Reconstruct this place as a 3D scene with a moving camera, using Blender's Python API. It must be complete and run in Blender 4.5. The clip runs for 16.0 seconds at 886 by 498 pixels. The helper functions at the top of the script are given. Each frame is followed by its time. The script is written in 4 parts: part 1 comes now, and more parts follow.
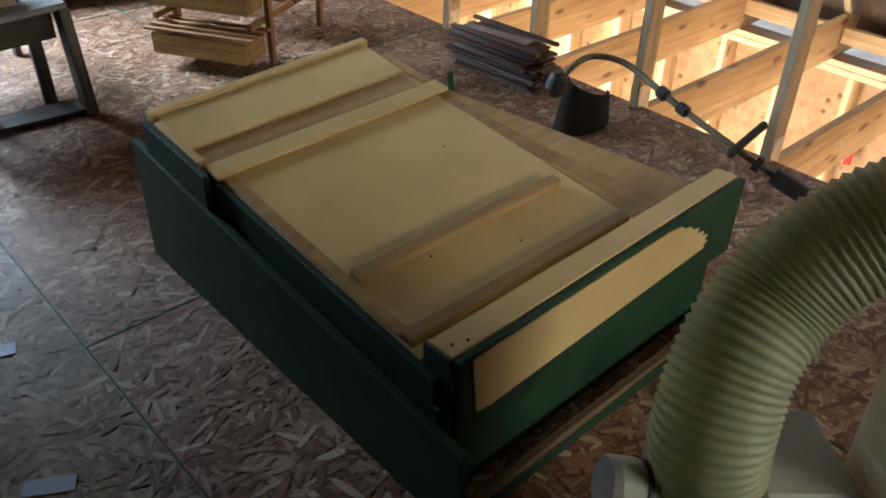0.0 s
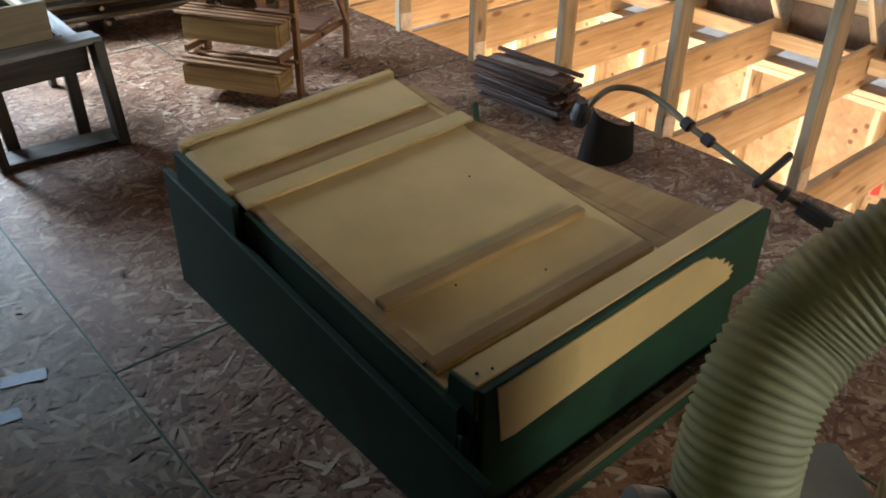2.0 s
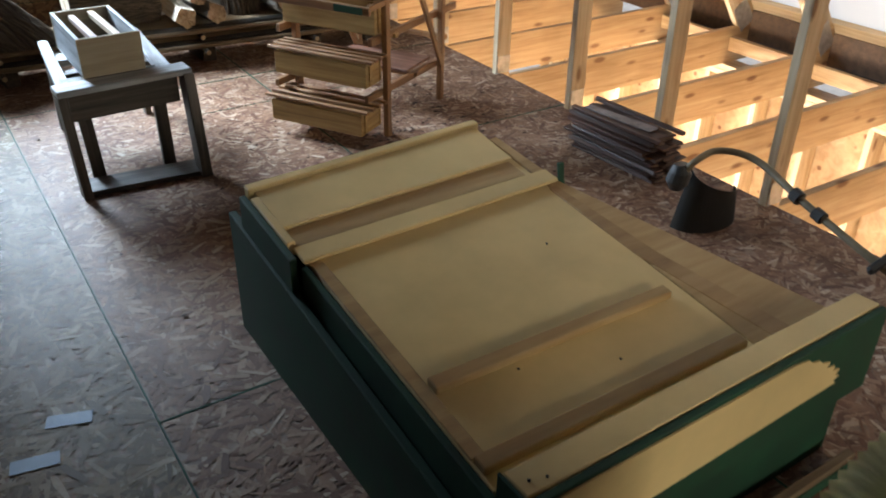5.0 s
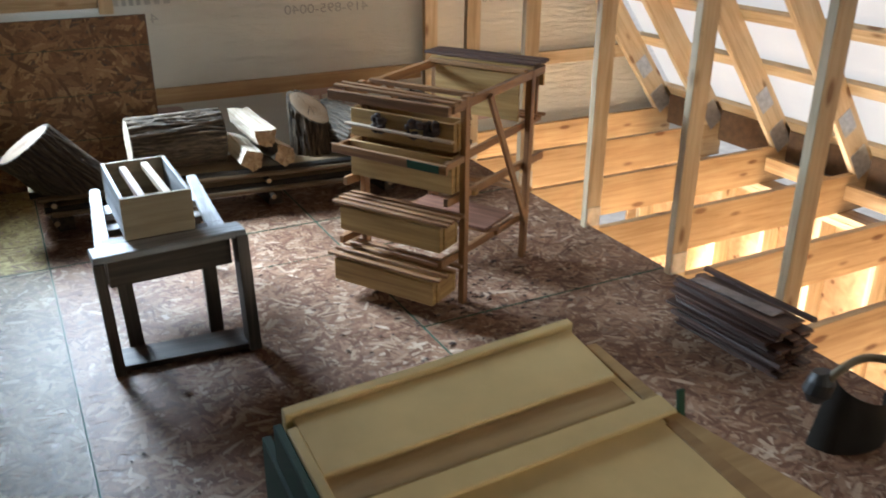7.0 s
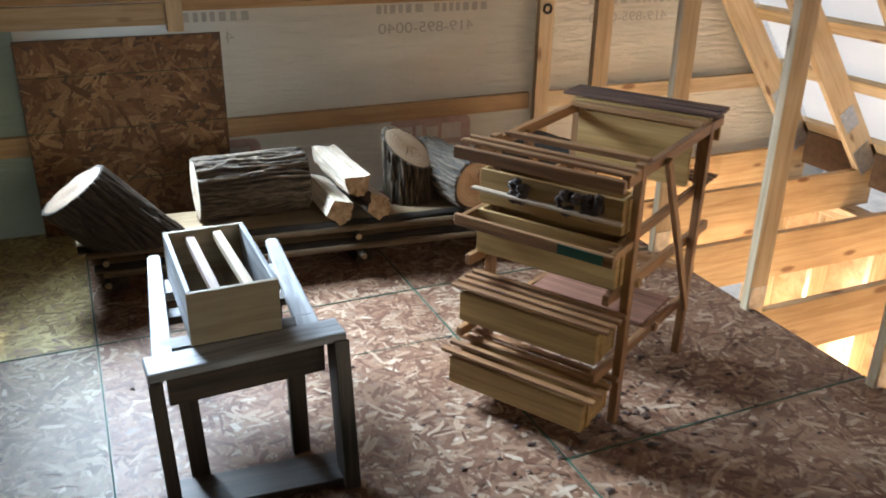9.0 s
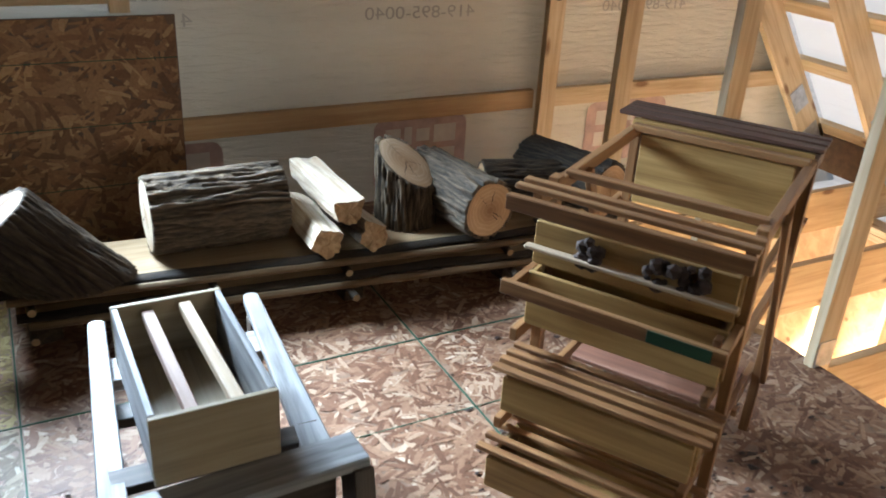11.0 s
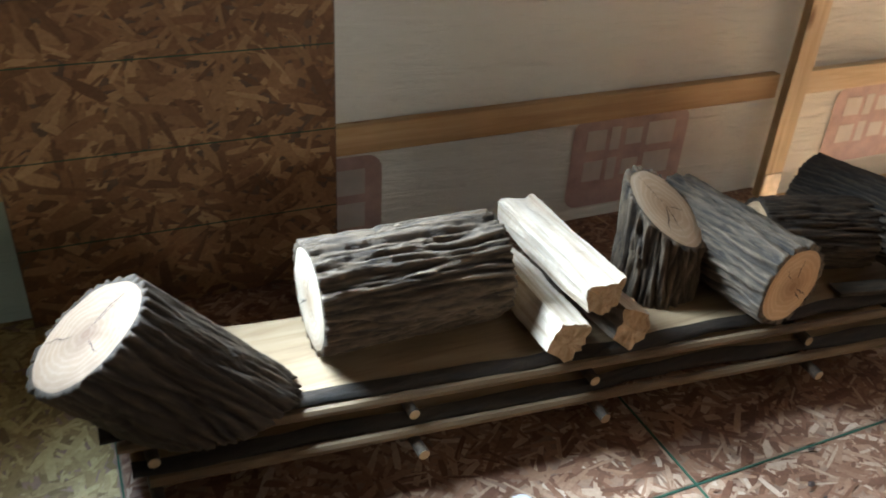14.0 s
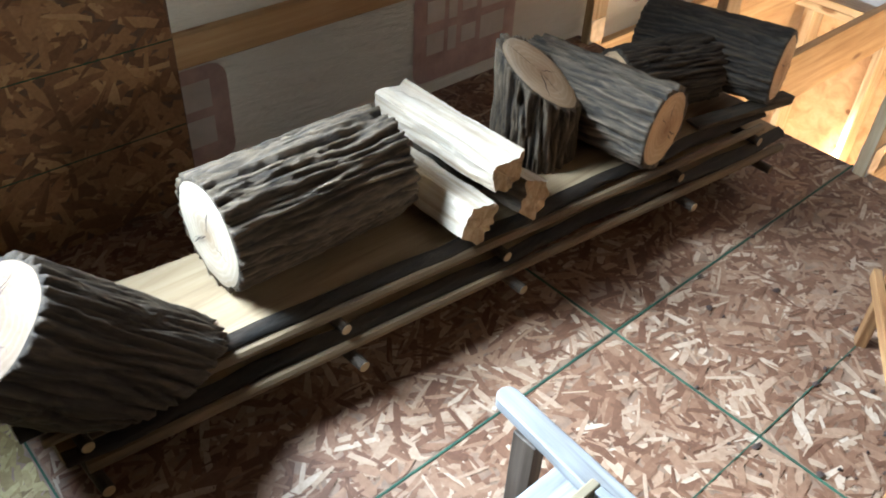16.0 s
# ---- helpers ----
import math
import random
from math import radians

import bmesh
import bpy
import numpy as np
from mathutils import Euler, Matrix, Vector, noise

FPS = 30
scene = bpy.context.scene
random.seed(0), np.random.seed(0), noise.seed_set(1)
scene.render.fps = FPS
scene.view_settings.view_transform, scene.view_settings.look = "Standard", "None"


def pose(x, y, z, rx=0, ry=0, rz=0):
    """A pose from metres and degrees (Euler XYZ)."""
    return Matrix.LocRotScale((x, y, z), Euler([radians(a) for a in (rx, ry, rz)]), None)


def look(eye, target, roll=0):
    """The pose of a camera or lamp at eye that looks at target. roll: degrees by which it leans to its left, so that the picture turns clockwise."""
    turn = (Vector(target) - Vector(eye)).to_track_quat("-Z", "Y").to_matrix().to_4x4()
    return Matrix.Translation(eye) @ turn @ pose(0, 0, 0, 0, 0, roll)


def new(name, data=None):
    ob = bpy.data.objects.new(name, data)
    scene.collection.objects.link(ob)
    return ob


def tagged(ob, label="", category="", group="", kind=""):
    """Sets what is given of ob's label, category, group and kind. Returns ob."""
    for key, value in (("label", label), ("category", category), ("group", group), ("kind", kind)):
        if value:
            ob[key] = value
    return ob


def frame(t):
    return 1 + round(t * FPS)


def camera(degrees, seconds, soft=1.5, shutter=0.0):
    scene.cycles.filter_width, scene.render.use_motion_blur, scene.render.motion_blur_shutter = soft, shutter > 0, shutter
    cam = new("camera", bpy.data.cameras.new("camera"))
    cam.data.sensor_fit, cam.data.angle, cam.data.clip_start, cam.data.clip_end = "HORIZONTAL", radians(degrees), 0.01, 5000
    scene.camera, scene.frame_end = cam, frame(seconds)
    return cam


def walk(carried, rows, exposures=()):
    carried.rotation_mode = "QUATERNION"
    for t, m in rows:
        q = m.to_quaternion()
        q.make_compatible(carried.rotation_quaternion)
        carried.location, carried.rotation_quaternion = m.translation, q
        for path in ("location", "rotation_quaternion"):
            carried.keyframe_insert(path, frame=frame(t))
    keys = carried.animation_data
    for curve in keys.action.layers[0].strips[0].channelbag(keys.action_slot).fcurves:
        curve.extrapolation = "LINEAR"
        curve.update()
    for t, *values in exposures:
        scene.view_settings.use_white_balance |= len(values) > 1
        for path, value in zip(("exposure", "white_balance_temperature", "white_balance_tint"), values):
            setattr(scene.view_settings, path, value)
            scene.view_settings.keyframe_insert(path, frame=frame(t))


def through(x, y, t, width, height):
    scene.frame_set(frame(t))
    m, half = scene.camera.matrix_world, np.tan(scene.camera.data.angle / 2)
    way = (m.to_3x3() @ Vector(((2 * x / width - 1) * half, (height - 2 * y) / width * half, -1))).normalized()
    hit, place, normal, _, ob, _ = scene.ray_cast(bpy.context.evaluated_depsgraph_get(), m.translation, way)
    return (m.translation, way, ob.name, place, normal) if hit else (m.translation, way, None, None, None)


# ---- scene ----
cam = camera(55.7, 16.0, soft=1.8, shutter=0.5)
METRES, EYE, TILT, LEAN, TURN = 4.0, 1.5385, 0.0, 0.0, -43.0
ROWS = [
    (0.0, 0.0, 0.0, 0.0, 0.9, -34.95, -1.29),
    (0.5, -0.0018, -0.001, -0.0012, 1.32, -35.06, -1.3),
    (1.0, -0.001, -0.0025, 0.0013, 1.44, -34.72, -0.85),
    (1.5, -0.0004, -0.0029, 0.0016, 1.78, -33.89, -0.61),
    (2.0, -0.0006, -0.003, 0.0018, 2.41, -32.97, -0.61),
    (2.5, -0.0026, -0.001, 0.0008, 2.68, -32.37, -0.41),
    (3.0, -0.0061, -0.0002, 0.0011, 2.52, -32.09, -0.56),
    (5.5, 0.0017, 0.0672, -0.0004, 11.16, -29.77, -0.59),
    (6.0, -0.0206, 0.0962, 0.0011, 10.3, -27.1, -0.82),
    (6.5, -0.0203, 0.1399, 0.0053, 12.41, -25.05, -0.6),
    (7.0, -0.0232, 0.1816, 0.0065, 15.39, -23.77, -0.37),
    (7.5, -0.0549, 0.2168, 0.0039, 15.95, -23.22, -0.04),
    (8.0, -0.09, 0.252, 0.0047, 15.85, -23.12, -0.44),
    (8.5, -0.1151, 0.3041, 0.003, 18.9, -23.56, -0.44),
    (9.0, -0.1515, 0.3511, 0.0003, 19.35, -23.62, -0.96),
    (11.5, -0.2894, 0.5345, -0.006, 15.63, -26.08, -3.42),
    (12.0, -0.3199, 0.5861, -0.0045, 21.83, -27.36, -1.45),
    (12.5, -0.3578, 0.6173, -0.0099, 23.19, -29.91, -3.13),
    (13.0, -0.4169, 0.6353, -0.0134, 21.73, -31.06, -4.64),
    (13.5, -0.4513, 0.6649, -0.0203, 21.69, -31.42, -3.88),
    (14.0, -0.4752, 0.6959, -0.0196, 19.34, -31.77, -3.12),
    (14.5, -0.5211, 0.696, -0.0249, 10.54, -34.76, -4.01),
    (15.0, -0.5478, 0.6935, -0.0231, 5.04, -39.05, -3.54),
    (15.5, -0.5439, 0.7007, -0.0214, 3.06, -40.21, -2.93),
    (16.0, -0.541, 0.7056, -0.0201, 1.68, -39.62, -2.44),
]
EXPOSURES = [(0.0, 0.0), (3.0, 0.0), (6.0, 0.0), (9.0, 0.0), (12.0, 0.0), (16.0, 0.0)]
walk(cam, [(t, pose(0, 0, EYE, TILT, LEAN, TURN) @ pose(METRES * x, METRES * y, METRES * z, 90 + pitch, roll, yaw)) for t, x, y, z, yaw, pitch, roll in ROWS], EXPOSURES)

# ---- plan, in metres ----
GABLE = 5.50          # inner face of the gable wall's plastic
EDGE = 2.87           # where the boarded floor stops, and the line of the knee studs
EAVE = 4.85           # where the joists end
LEFT, BACK = -2.40, -3.00
CEIL, LOW = 2.50, -2.75
TRUSSES = [5.43, 4.89, 4.28, 3.67, 3.06, 2.47, 1.87, 1.25, 0.64, 0.03, -0.58, -1.19, -1.80, -2.41]
WIN = (-0.10, 0.90, 1.10, 2.05)   # the gable window: x0, x1, z0, z1

# ---- light ----
world = bpy.data.worlds.new("sky")
scene.world = world
world.use_nodes = True
wt = world.node_tree
sky = wt.nodes.new("ShaderNodeTexSky")
sky.sky_type, sky.sun_disc = "NISHITA", False
sky.sun_elevation, sky.sun_rotation = radians(47), radians(32)
wt.links.new(sky.outputs[0], wt.nodes["Background"].inputs[0])
wt.nodes["Background"].inputs[1].default_value = 0.15


def lamp(name, kind, m, power, colour, size=(1, 1), angle=None, spread=180):
    data = bpy.data.lights.new(name, kind)
    data.energy, data.color = power, colour
    if kind == "AREA":
        data.shape, data.size, data.size_y, data.spread = "RECTANGLE", size[0], size[1], radians(spread)
    if angle is not None:
        data.angle = angle
    ob = new(name, data)
    ob.matrix_world = m
    return ob


lamp("sun", "SUN", look((7, 8, 9), (2.6, 1.0, 0)), 2.6, (1.0, 0.95, 0.86), angle=radians(0.6))
# daylight in the gable window's opening
lamp("window_daylight", "AREA", look((0.42, GABLE + 0.06, 1.50), (1.55, 3.85, 0.05)), 80.0, (0.62, 0.80, 1.0), (0.84, 0.70), spread=76)
# added fills for the storey below and the rafters; their doorways are made up
lamp("lower_west_fill", "AREA", look((-2.30, 2.3, -1.50), (4.8, 3.2, -1.2)), 720.0, (1.0, 0.92, 0.81), (4.4, 2.2))
lamp("lower_south_fill", "AREA", look((3.9, BACK + 0.06, -1.35), (4.0, 2.6, LOW)), 100.0, (1.0, 0.88, 0.74), (1.6, 2.2), spread=120)
lamp("lower_north_fill", "AREA", look((3.9, GABLE - 0.02, -1.65), (3.9, 2.6, LOW)), 520.0, (1.0, 0.90, 0.78), (1.5, 1.7), spread=140)
# added fill from behind the camera for hose and case; no window known
lamp("rear_fill", "AREA", look((2.15, BACK - 0.04, 1.7), (1.45, 0.9, 0.35)), 6.5, (1.0, 0.95, 0.82), (1.1, 0.9), spread=50)


# ---- materials ----
def mat_new(name):
    m = bpy.data.materials.new(name)
    m.use_nodes = True
    nt = m.node_tree
    return m, nt, nt.nodes["Principled BSDF"]


def nd(nt, kind, **inputs):
    n = nt.nodes.new(kind)
    for k, v in inputs.items():
        n.inputs[k.replace("_", " ")].default_value = v
    return n


def ramp(nt, fac, stops):
    r = nt.nodes.new("ShaderNodeValToRGB")
    els = r.color_ramp.elements
    while len(els) < len(stops):
        els.new(0.5)
    for e, (p, c) in zip(els, stops):
        e.position, e.color = p, (*c, 1)
    nt.links.new(fac, r.inputs[0])
    return r.outputs[0]


def mixc(nt, kind, fac, a, b):
    n = nt.nodes.new("ShaderNodeMix")
    n.data_type, n.blend_type = "RGBA", kind
    for sock, v in ((n.inputs[0], fac), (n.inputs[6], a), (n.inputs[7], b)):
        if isinstance(v, (int, float)):
            sock.default_value = v
        elif isinstance(v, tuple):
            sock.default_value = (*v, 1)
        else:
            nt.links.new(v, sock)
    return n.outputs[2]


def coords(nt, scale=(1, 1, 1), spread=7.0):
    """Object coordinates, moved by a random step for each object."""
    tc = nt.nodes.new("ShaderNodeTexCoord")
    info = nt.nodes.new("ShaderNodeObjectInfo")
    mul = nt.nodes.new("ShaderNodeMath")
    mul.operation = "MULTIPLY"
    mul.inputs[1].default_value = spread
    nt.links.new(info.outputs["Random"], mul.inputs[0])
    add = nt.nodes.new("ShaderNodeVectorMath")
    nt.links.new(tc.outputs["Object"], add.inputs[0])
    nt.links.new(mul.outputs[0], add.inputs[1])
    mp = nt.nodes.new("ShaderNodeMapping")
    mp.inputs["Scale"].default_value = scale
    nt.links.new(add.outputs[0], mp.inputs[0])
    return mp.outputs[0], add.outputs[0], info.outputs["Random"]


def bump(nt, b, height, strength, distance=0.004):
    n = nt.nodes.new("ShaderNodeBump")
    n.inputs["Strength"].default_value, n.inputs["Distance"].default_value = strength, distance
    nt.links.new(height, n.inputs["Height"])
    nt.links.new(n.outputs[0], b.inputs["Normal"])


def tex_noise(nt, vec, scale, detail=4.0, rough=0.55, distortion=0.0):
    n = nd(nt, "ShaderNodeTexNoise", Scale=scale, Detail=detail, Roughness=rough, Distortion=distortion)
    nt.links.new(vec, n.inputs["Vector"])
    return n.outputs["Fac"]


def wood(name, dark, mid, pale, rough=0.6, knots=True, stain=0.35, grain=1.0):
    """Sawn timber with its grain along the object's x axis."""
    m, nt, b = mat_new(name)
    v, raw, rnd = coords(nt, (0.9, 16 * grain, 16 * grain))
    fine = tex_noise(nt, v, 2.2, 6, 0.62, 0.6)
    col = ramp(nt, fine, [(0.30, dark), (0.5, mid), (0.70, pale)])
    big = tex_noise(nt, raw, 2.6, 3)
    col = mixc(nt, "MULTIPLY", stain, col, ramp(nt, big, [(0.35, (0.55, 0.48, 0.42)), (0.62, (1, 1, 1))]))
    if knots:
        v2, _, _ = coords(nt, (3.2, 9.0, 9.0))
        vor = nd(nt, "ShaderNodeTexVoronoi", Scale=1.0)
        nt.links.new(v2, vor.inputs["Vector"])
        k = ramp(nt, vor.outputs["Distance"], [(0.10, (0.32, 0.17, 0.09)), (0.19, (1, 1, 1))])
        col = mixc(nt, "MULTIPLY", 0.85, col, k)
    tone = ramp(nt, rnd, [(0.0, (0.80, 0.78, 0.76)), (1.0, (1, 1, 1))])
    col = mixc(nt, "MULTIPLY", 1.0, col, tone)
    nt.links.new(col, b.inputs["Base Color"])
    b.inputs["Roughness"].default_value = rough
    bump(nt, b, fine, 0.35, 0.003)
    return m


def plain(name, colour, rough=0.5, metal=0.0, vary=0.25, scale=9.0, relief=0.15):
    m, nt, b = mat_new(name)
    v, raw, rnd = coords(nt)
    n = tex_noise(nt, raw, scale, 6, 0.6)
    dark = tuple(c * (1 - vary) for c in colour)
    light = tuple(min(1, c * (1 + vary * 0.6)) for c in colour)
    nt.links.new(ramp(nt, n, [(0.3, dark), (0.7, light)]), b.inputs["Base Color"])
    b.inputs["Metallic"].default_value = metal
    r = nd(nt, "ShaderNodeMapRange", To_Min=max(0.05, rough - 0.12), To_Max=min(1, rough + 0.12))
    nt.links.new(n, r.inputs["Value"])
    nt.links.new(r.outputs[0], b.inputs["Roughness"])
    bump(nt, b, tex_noise(nt, raw, scale * 6, 4), relief, 0.002)
    return m


def flakes_mat(name, stops, rough=0.5):
    """Wood strands, each with its own tone."""
    m, nt, b = mat_new(name)
    geo = nt.nodes.new("ShaderNodeNewGeometry")
    tc = nt.nodes.new("ShaderNodeTexCoord")
    col = ramp(nt, geo.outputs["Random Per Island"], stops)
    n = tex_noise(nt, tc.outputs["Object"], 90, 4)
    col = mixc(nt, "MULTIPLY", 0.5, col, ramp(nt, n, [(0.3, (0.6, 0.55, 0.5)), (0.65, (1, 1, 1))]))
    big = tex_noise(nt, tc.outputs["Object"], 1.6, 4)
    col = mixc(nt, "MULTIPLY", 0.55, col, ramp(nt, big, [(0.36, (0.55, 0.48, 0.46)), (0.62, (1, 1, 1))]))
    nt.links.new(col, b.inputs["Base Color"])
    b.inputs["Roughness"].default_value = rough
    b.inputs["Specular IOR Level"].default_value = 0.3
    bump(nt, b, n, 0.25, 0.002)
    return m


def bark_mat(name, dark, pale):
    m, nt, b = mat_new(name)
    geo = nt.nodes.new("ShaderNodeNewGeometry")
    v, raw, rnd = coords(nt, (1.2, 5, 5))
    fine = tex_noise(nt, v, 9, 8, 0.7, 0.4)
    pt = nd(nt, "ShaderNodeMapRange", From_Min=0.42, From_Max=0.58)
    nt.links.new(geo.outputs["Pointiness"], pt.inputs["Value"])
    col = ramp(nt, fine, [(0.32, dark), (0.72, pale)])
    # pointiness darkens the furrows: their shade is put into the colour
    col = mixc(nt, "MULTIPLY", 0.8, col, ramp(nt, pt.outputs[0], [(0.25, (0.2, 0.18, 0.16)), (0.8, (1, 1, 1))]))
    nt.links.new(col, b.inputs["Base Color"])
    b.inputs["Roughness"].default_value = 0.68
    b.inputs["Specular IOR Level"].default_value = 0.4
    bump(nt, b, fine, 1.0, 0.009)
    return m


def endgrain_mat(name, inner, outer):
    """Sawn log ends: rings about the object's x axis, with a darker heart."""
    m, nt, b = mat_new(name)
    v, raw, rnd = coords(nt, (0.0, 1, 1), 0.0)
    ln = nt.nodes.new("ShaderNodeVectorMath")
    ln.operation = "LENGTH"
    nt.links.new(v, ln.inputs[0])
    n = tex_noise(nt, raw, 14, 5)
    add = nd(nt, "ShaderNodeMath")
    add.operation = "MULTIPLY_ADD"
    add.inputs[1].default_value = 0.035
    nt.links.new(n, add.inputs[0])
    nt.links.new(ln.outputs["Value"], add.inputs[2])
    sc = nd(nt, "ShaderNodeMath")
    sc.operation = "MULTIPLY"
    sc.inputs[1].default_value = 420.0
    nt.links.new(add.outputs[0], sc.inputs[0])
    si = nd(nt, "ShaderNodeMath")
    si.operation = "SINE"
    nt.links.new(sc.outputs[0], si.inputs[0])
    base = ramp(nt, add.outputs[0], [(0.02, inner), (0.085, outer), (0.15, tuple(c * 0.93 for c in outer))])
    rings = ramp(nt, si.outputs[0], [(0.0, (0.88, 0.84, 0.78)), (0.8, (1, 1, 1))])
    col = mixc(nt, "MULTIPLY", 0.8, base, rings)
    blot = tex_noise(nt, raw, 6, 4)
    col = mixc(nt, "MULTIPLY", 0.5, col, ramp(nt, blot, [(0.3, (0.62, 0.5, 0.4)), (0.6, (1, 1, 1))]))
    nt.links.new(col, b.inputs["Base Color"])
    b.inputs["Roughness"].default_value = 0.8
    bump(nt, b, tex_noise(nt, raw, 70, 4), 0.4, 0.003)
    return m


def sheet_mat(name, colour, through=0.5, rough=0.55, wrinkles=True):
    """Plastic sheeting that lets part of the daylight through."""
    m, nt, b = mat_new(name)
    tc = nt.nodes.new("ShaderNodeTexCoord")
    mp = nt.nodes.new("ShaderNodeMapping")
    mp.inputs["Rotation"].default_value = (0, radians(14), 0)
    mp.inputs["Scale"].default_value = (2.6, 2.6, 20)
    nt.links.new(tc.outputs["Object"], mp.inputs[0])
    n = tex_noise(nt, mp.outputs[0], 1.5, 5, 0.6, 0.8)
    big = tex_noise(nt, tc.outputs["Object"], 1.1, 3)
    nt.links.new(ramp(nt, big, [(0.3, tuple(c * 0.82 for c in colour)), (0.7, colour)]), b.inputs["Base Color"])
    b.inputs["Roughness"].default_value = rough
    bump(nt, b, n, 0.9 if wrinkles else 0.2, 0.02 if wrinkles else 0.01)
    tr = nd(nt, "ShaderNodeBsdfTranslucent")
    tr.inputs[0].default_value = (*colour, 1)
    mx = nd(nt, "ShaderNodeMixShader")
    mx.inputs[0].default_value = through
    nt.links.new(b.outputs[0], mx.inputs[1])
    nt.links.new(tr.outputs[0], mx.inputs[2])
    nt.links.new(mx.outputs[0], nt.nodes["Material Output"].inputs[0])
    return m


PINE = wood("pine", (0.40, 0.232, 0.100), (0.55, 0.355, 0.172), (0.65, 0.46, 0.25))
STUD = wood("stud_pine", (0.48, 0.345, 0.195), (0.65, 0.50, 0.31), (0.75, 0.62, 0.42))
PLY = wood("plywood", (0.48, 0.28, 0.13), (0.62, 0.40, 0.21), (0.72, 0.50, 0.29), grain=0.35)
# weathered wood darkened further: the backlit legs' shade is in this colour
BARN = wood("weathered_wood_shaded", (0.028, 0.019, 0.013), (0.062, 0.045, 0.032), (0.125, 0.096, 0.074), 0.55, knots=False)
# worn paint made paler and bluer for the window light on it
PAINTED = wood("worn_grey_paint_lit", (0.17, 0.18, 0.19), (0.38, 0.405, 0.43), (0.56, 0.59, 0.62), 0.45, knots=False, stain=0.85)
RACKWOOD = wood("rack_wood", (0.165, 0.071, 0.028), (0.305, 0.148, 0.059), (0.44, 0.25, 0.110), 0.45, knots=False)
TRAYWOOD = wood("tray_wood", (0.26, 0.142, 0.045), (0.40, 0.242, 0.084), (0.53, 0.35, 0.140), 0.45, knots=False)
DARKSLAT = wood("dark_slat", (0.032, 0.014, 0.009), (0.078, 0.036, 0.023), (0.15, 0.075, 0.050), 0.55, knots=False)
REDWOOD = wood("reddish_wood", (0.13, 0.055, 0.034), (0.23, 0.105, 0.068), (0.33, 0.17, 0.115), 0.55, knots=False)
BOXWOOD = wood("box_wood", (0.25, 0.19, 0.115), (0.36, 0.285, 0.18), (0.45, 0.37, 0.25), 0.5, knots=False)
PALE = wood("pale_slat", (0.52, 0.38, 0.24), (0.66, 0.51, 0.35), (0.75, 0.62, 0.46), 0.6, knots=False)
PINK = wood("pinkish_slat", (0.34, 0.22, 0.17), (0.46, 0.31, 0.25), (0.55, 0.40, 0.33), 0.6, knots=False)
SPLIT = wood("split_wood", (0.36, 0.26, 0.165), (0.60, 0.505, 0.385), (0.74, 0.67, 0.57), 0.75, knots=False, grain=1.6)
TORN = wood("torn_end_wood", (0.30, 0.19, 0.10), (0.48, 0.34, 0.20), (0.62, 0.48, 0.32), 0.8, knots=False, grain=1.2)
SLABWOOD = wood("slab_wood", (0.27, 0.18, 0.092), (0.42, 0.30, 0.17), (0.54, 0.41, 0.255), 0.65, knots=False, grain=0.6)
DUSTY = plain("grey_dust", (0.25, 0.205, 0.19), 0.8, vary=0.5, scale=16)
CREAM = plain("cream_paint", (0.66, 0.49, 0.225), 0.45, vary=0.16, scale=3.5, relief=0.1)
CREAMWOOD = wood("cream_washed_wood", (0.36, 0.215, 0.085), (0.47, 0.305, 0.128), (0.56, 0.395, 0.185), 0.5, knots=False, grain=0.5)
SEAM = wood("brown_stained_wood", (0.29, 0.16, 0.062), (0.39, 0.235, 0.095), (0.47, 0.31, 0.14), 0.45, knots=False, grain=0.4)
GREEN = plain("dark_green_paint", (0.005, 0.044, 0.017), 0.72, vary=0.5, scale=7, relief=0.25)
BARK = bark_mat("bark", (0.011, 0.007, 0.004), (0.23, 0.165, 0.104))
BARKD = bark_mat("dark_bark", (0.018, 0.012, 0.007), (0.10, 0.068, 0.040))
ENDS = endgrain_mat("log_end", (0.50, 0.36, 0.23), (0.72, 0.62, 0.48))
ENDST = endgrain_mat("tan_log_end", (0.45, 0.31, 0.19), (0.62, 0.49, 0.345))
# slab wood darkened: shade at the stack's front is in this colour
EDGEWOOD = wood("shaded_edge_wood", (0.10, 0.064, 0.032), (0.18, 0.120, 0.063), (0.26, 0.18, 0.098), 0.7, knots=False)
# lower tone, so the window lamp does not burn out the leaning log's end
ENDSD = endgrain_mat("darkened_log_end", (0.20, 0.125, 0.078), (0.31, 0.225, 0.155))
ENDSR = endgrain_mat("reddish_log_end", (0.36, 0.21, 0.11), (0.66, 0.46, 0.28))
FLAKE = flakes_mat("strands", [(0.0, (0.14, 0.064, 0.037)), (0.35, (0.22, 0.112, 0.066)), (0.7, (0.33, 0.195, 0.122)), (0.92, (0.46, 0.33, 0.23)), (1.0, (0.58, 0.46, 0.35))], 0.52)
# yellowish light near the gable, put into the far left sheet's strands
FLAKEY = flakes_mat("yellow_lit_strands", [(0.0, (0.20, 0.130, 0.046)), (0.4, (0.36, 0.27, 0.100)), (1.0, (0.58, 0.48, 0.22))], 0.45)
FLAKEG = flakes_mat("greenish_strands", [(0.0, (0.115, 0.078, 0.042)), (0.35, (0.19, 0.135, 0.076)), (0.7, (0.29, 0.222, 0.138)), (0.92, (0.40, 0.335, 0.235)), (1.0, (0.50, 0.44, 0.335))], 0.52)
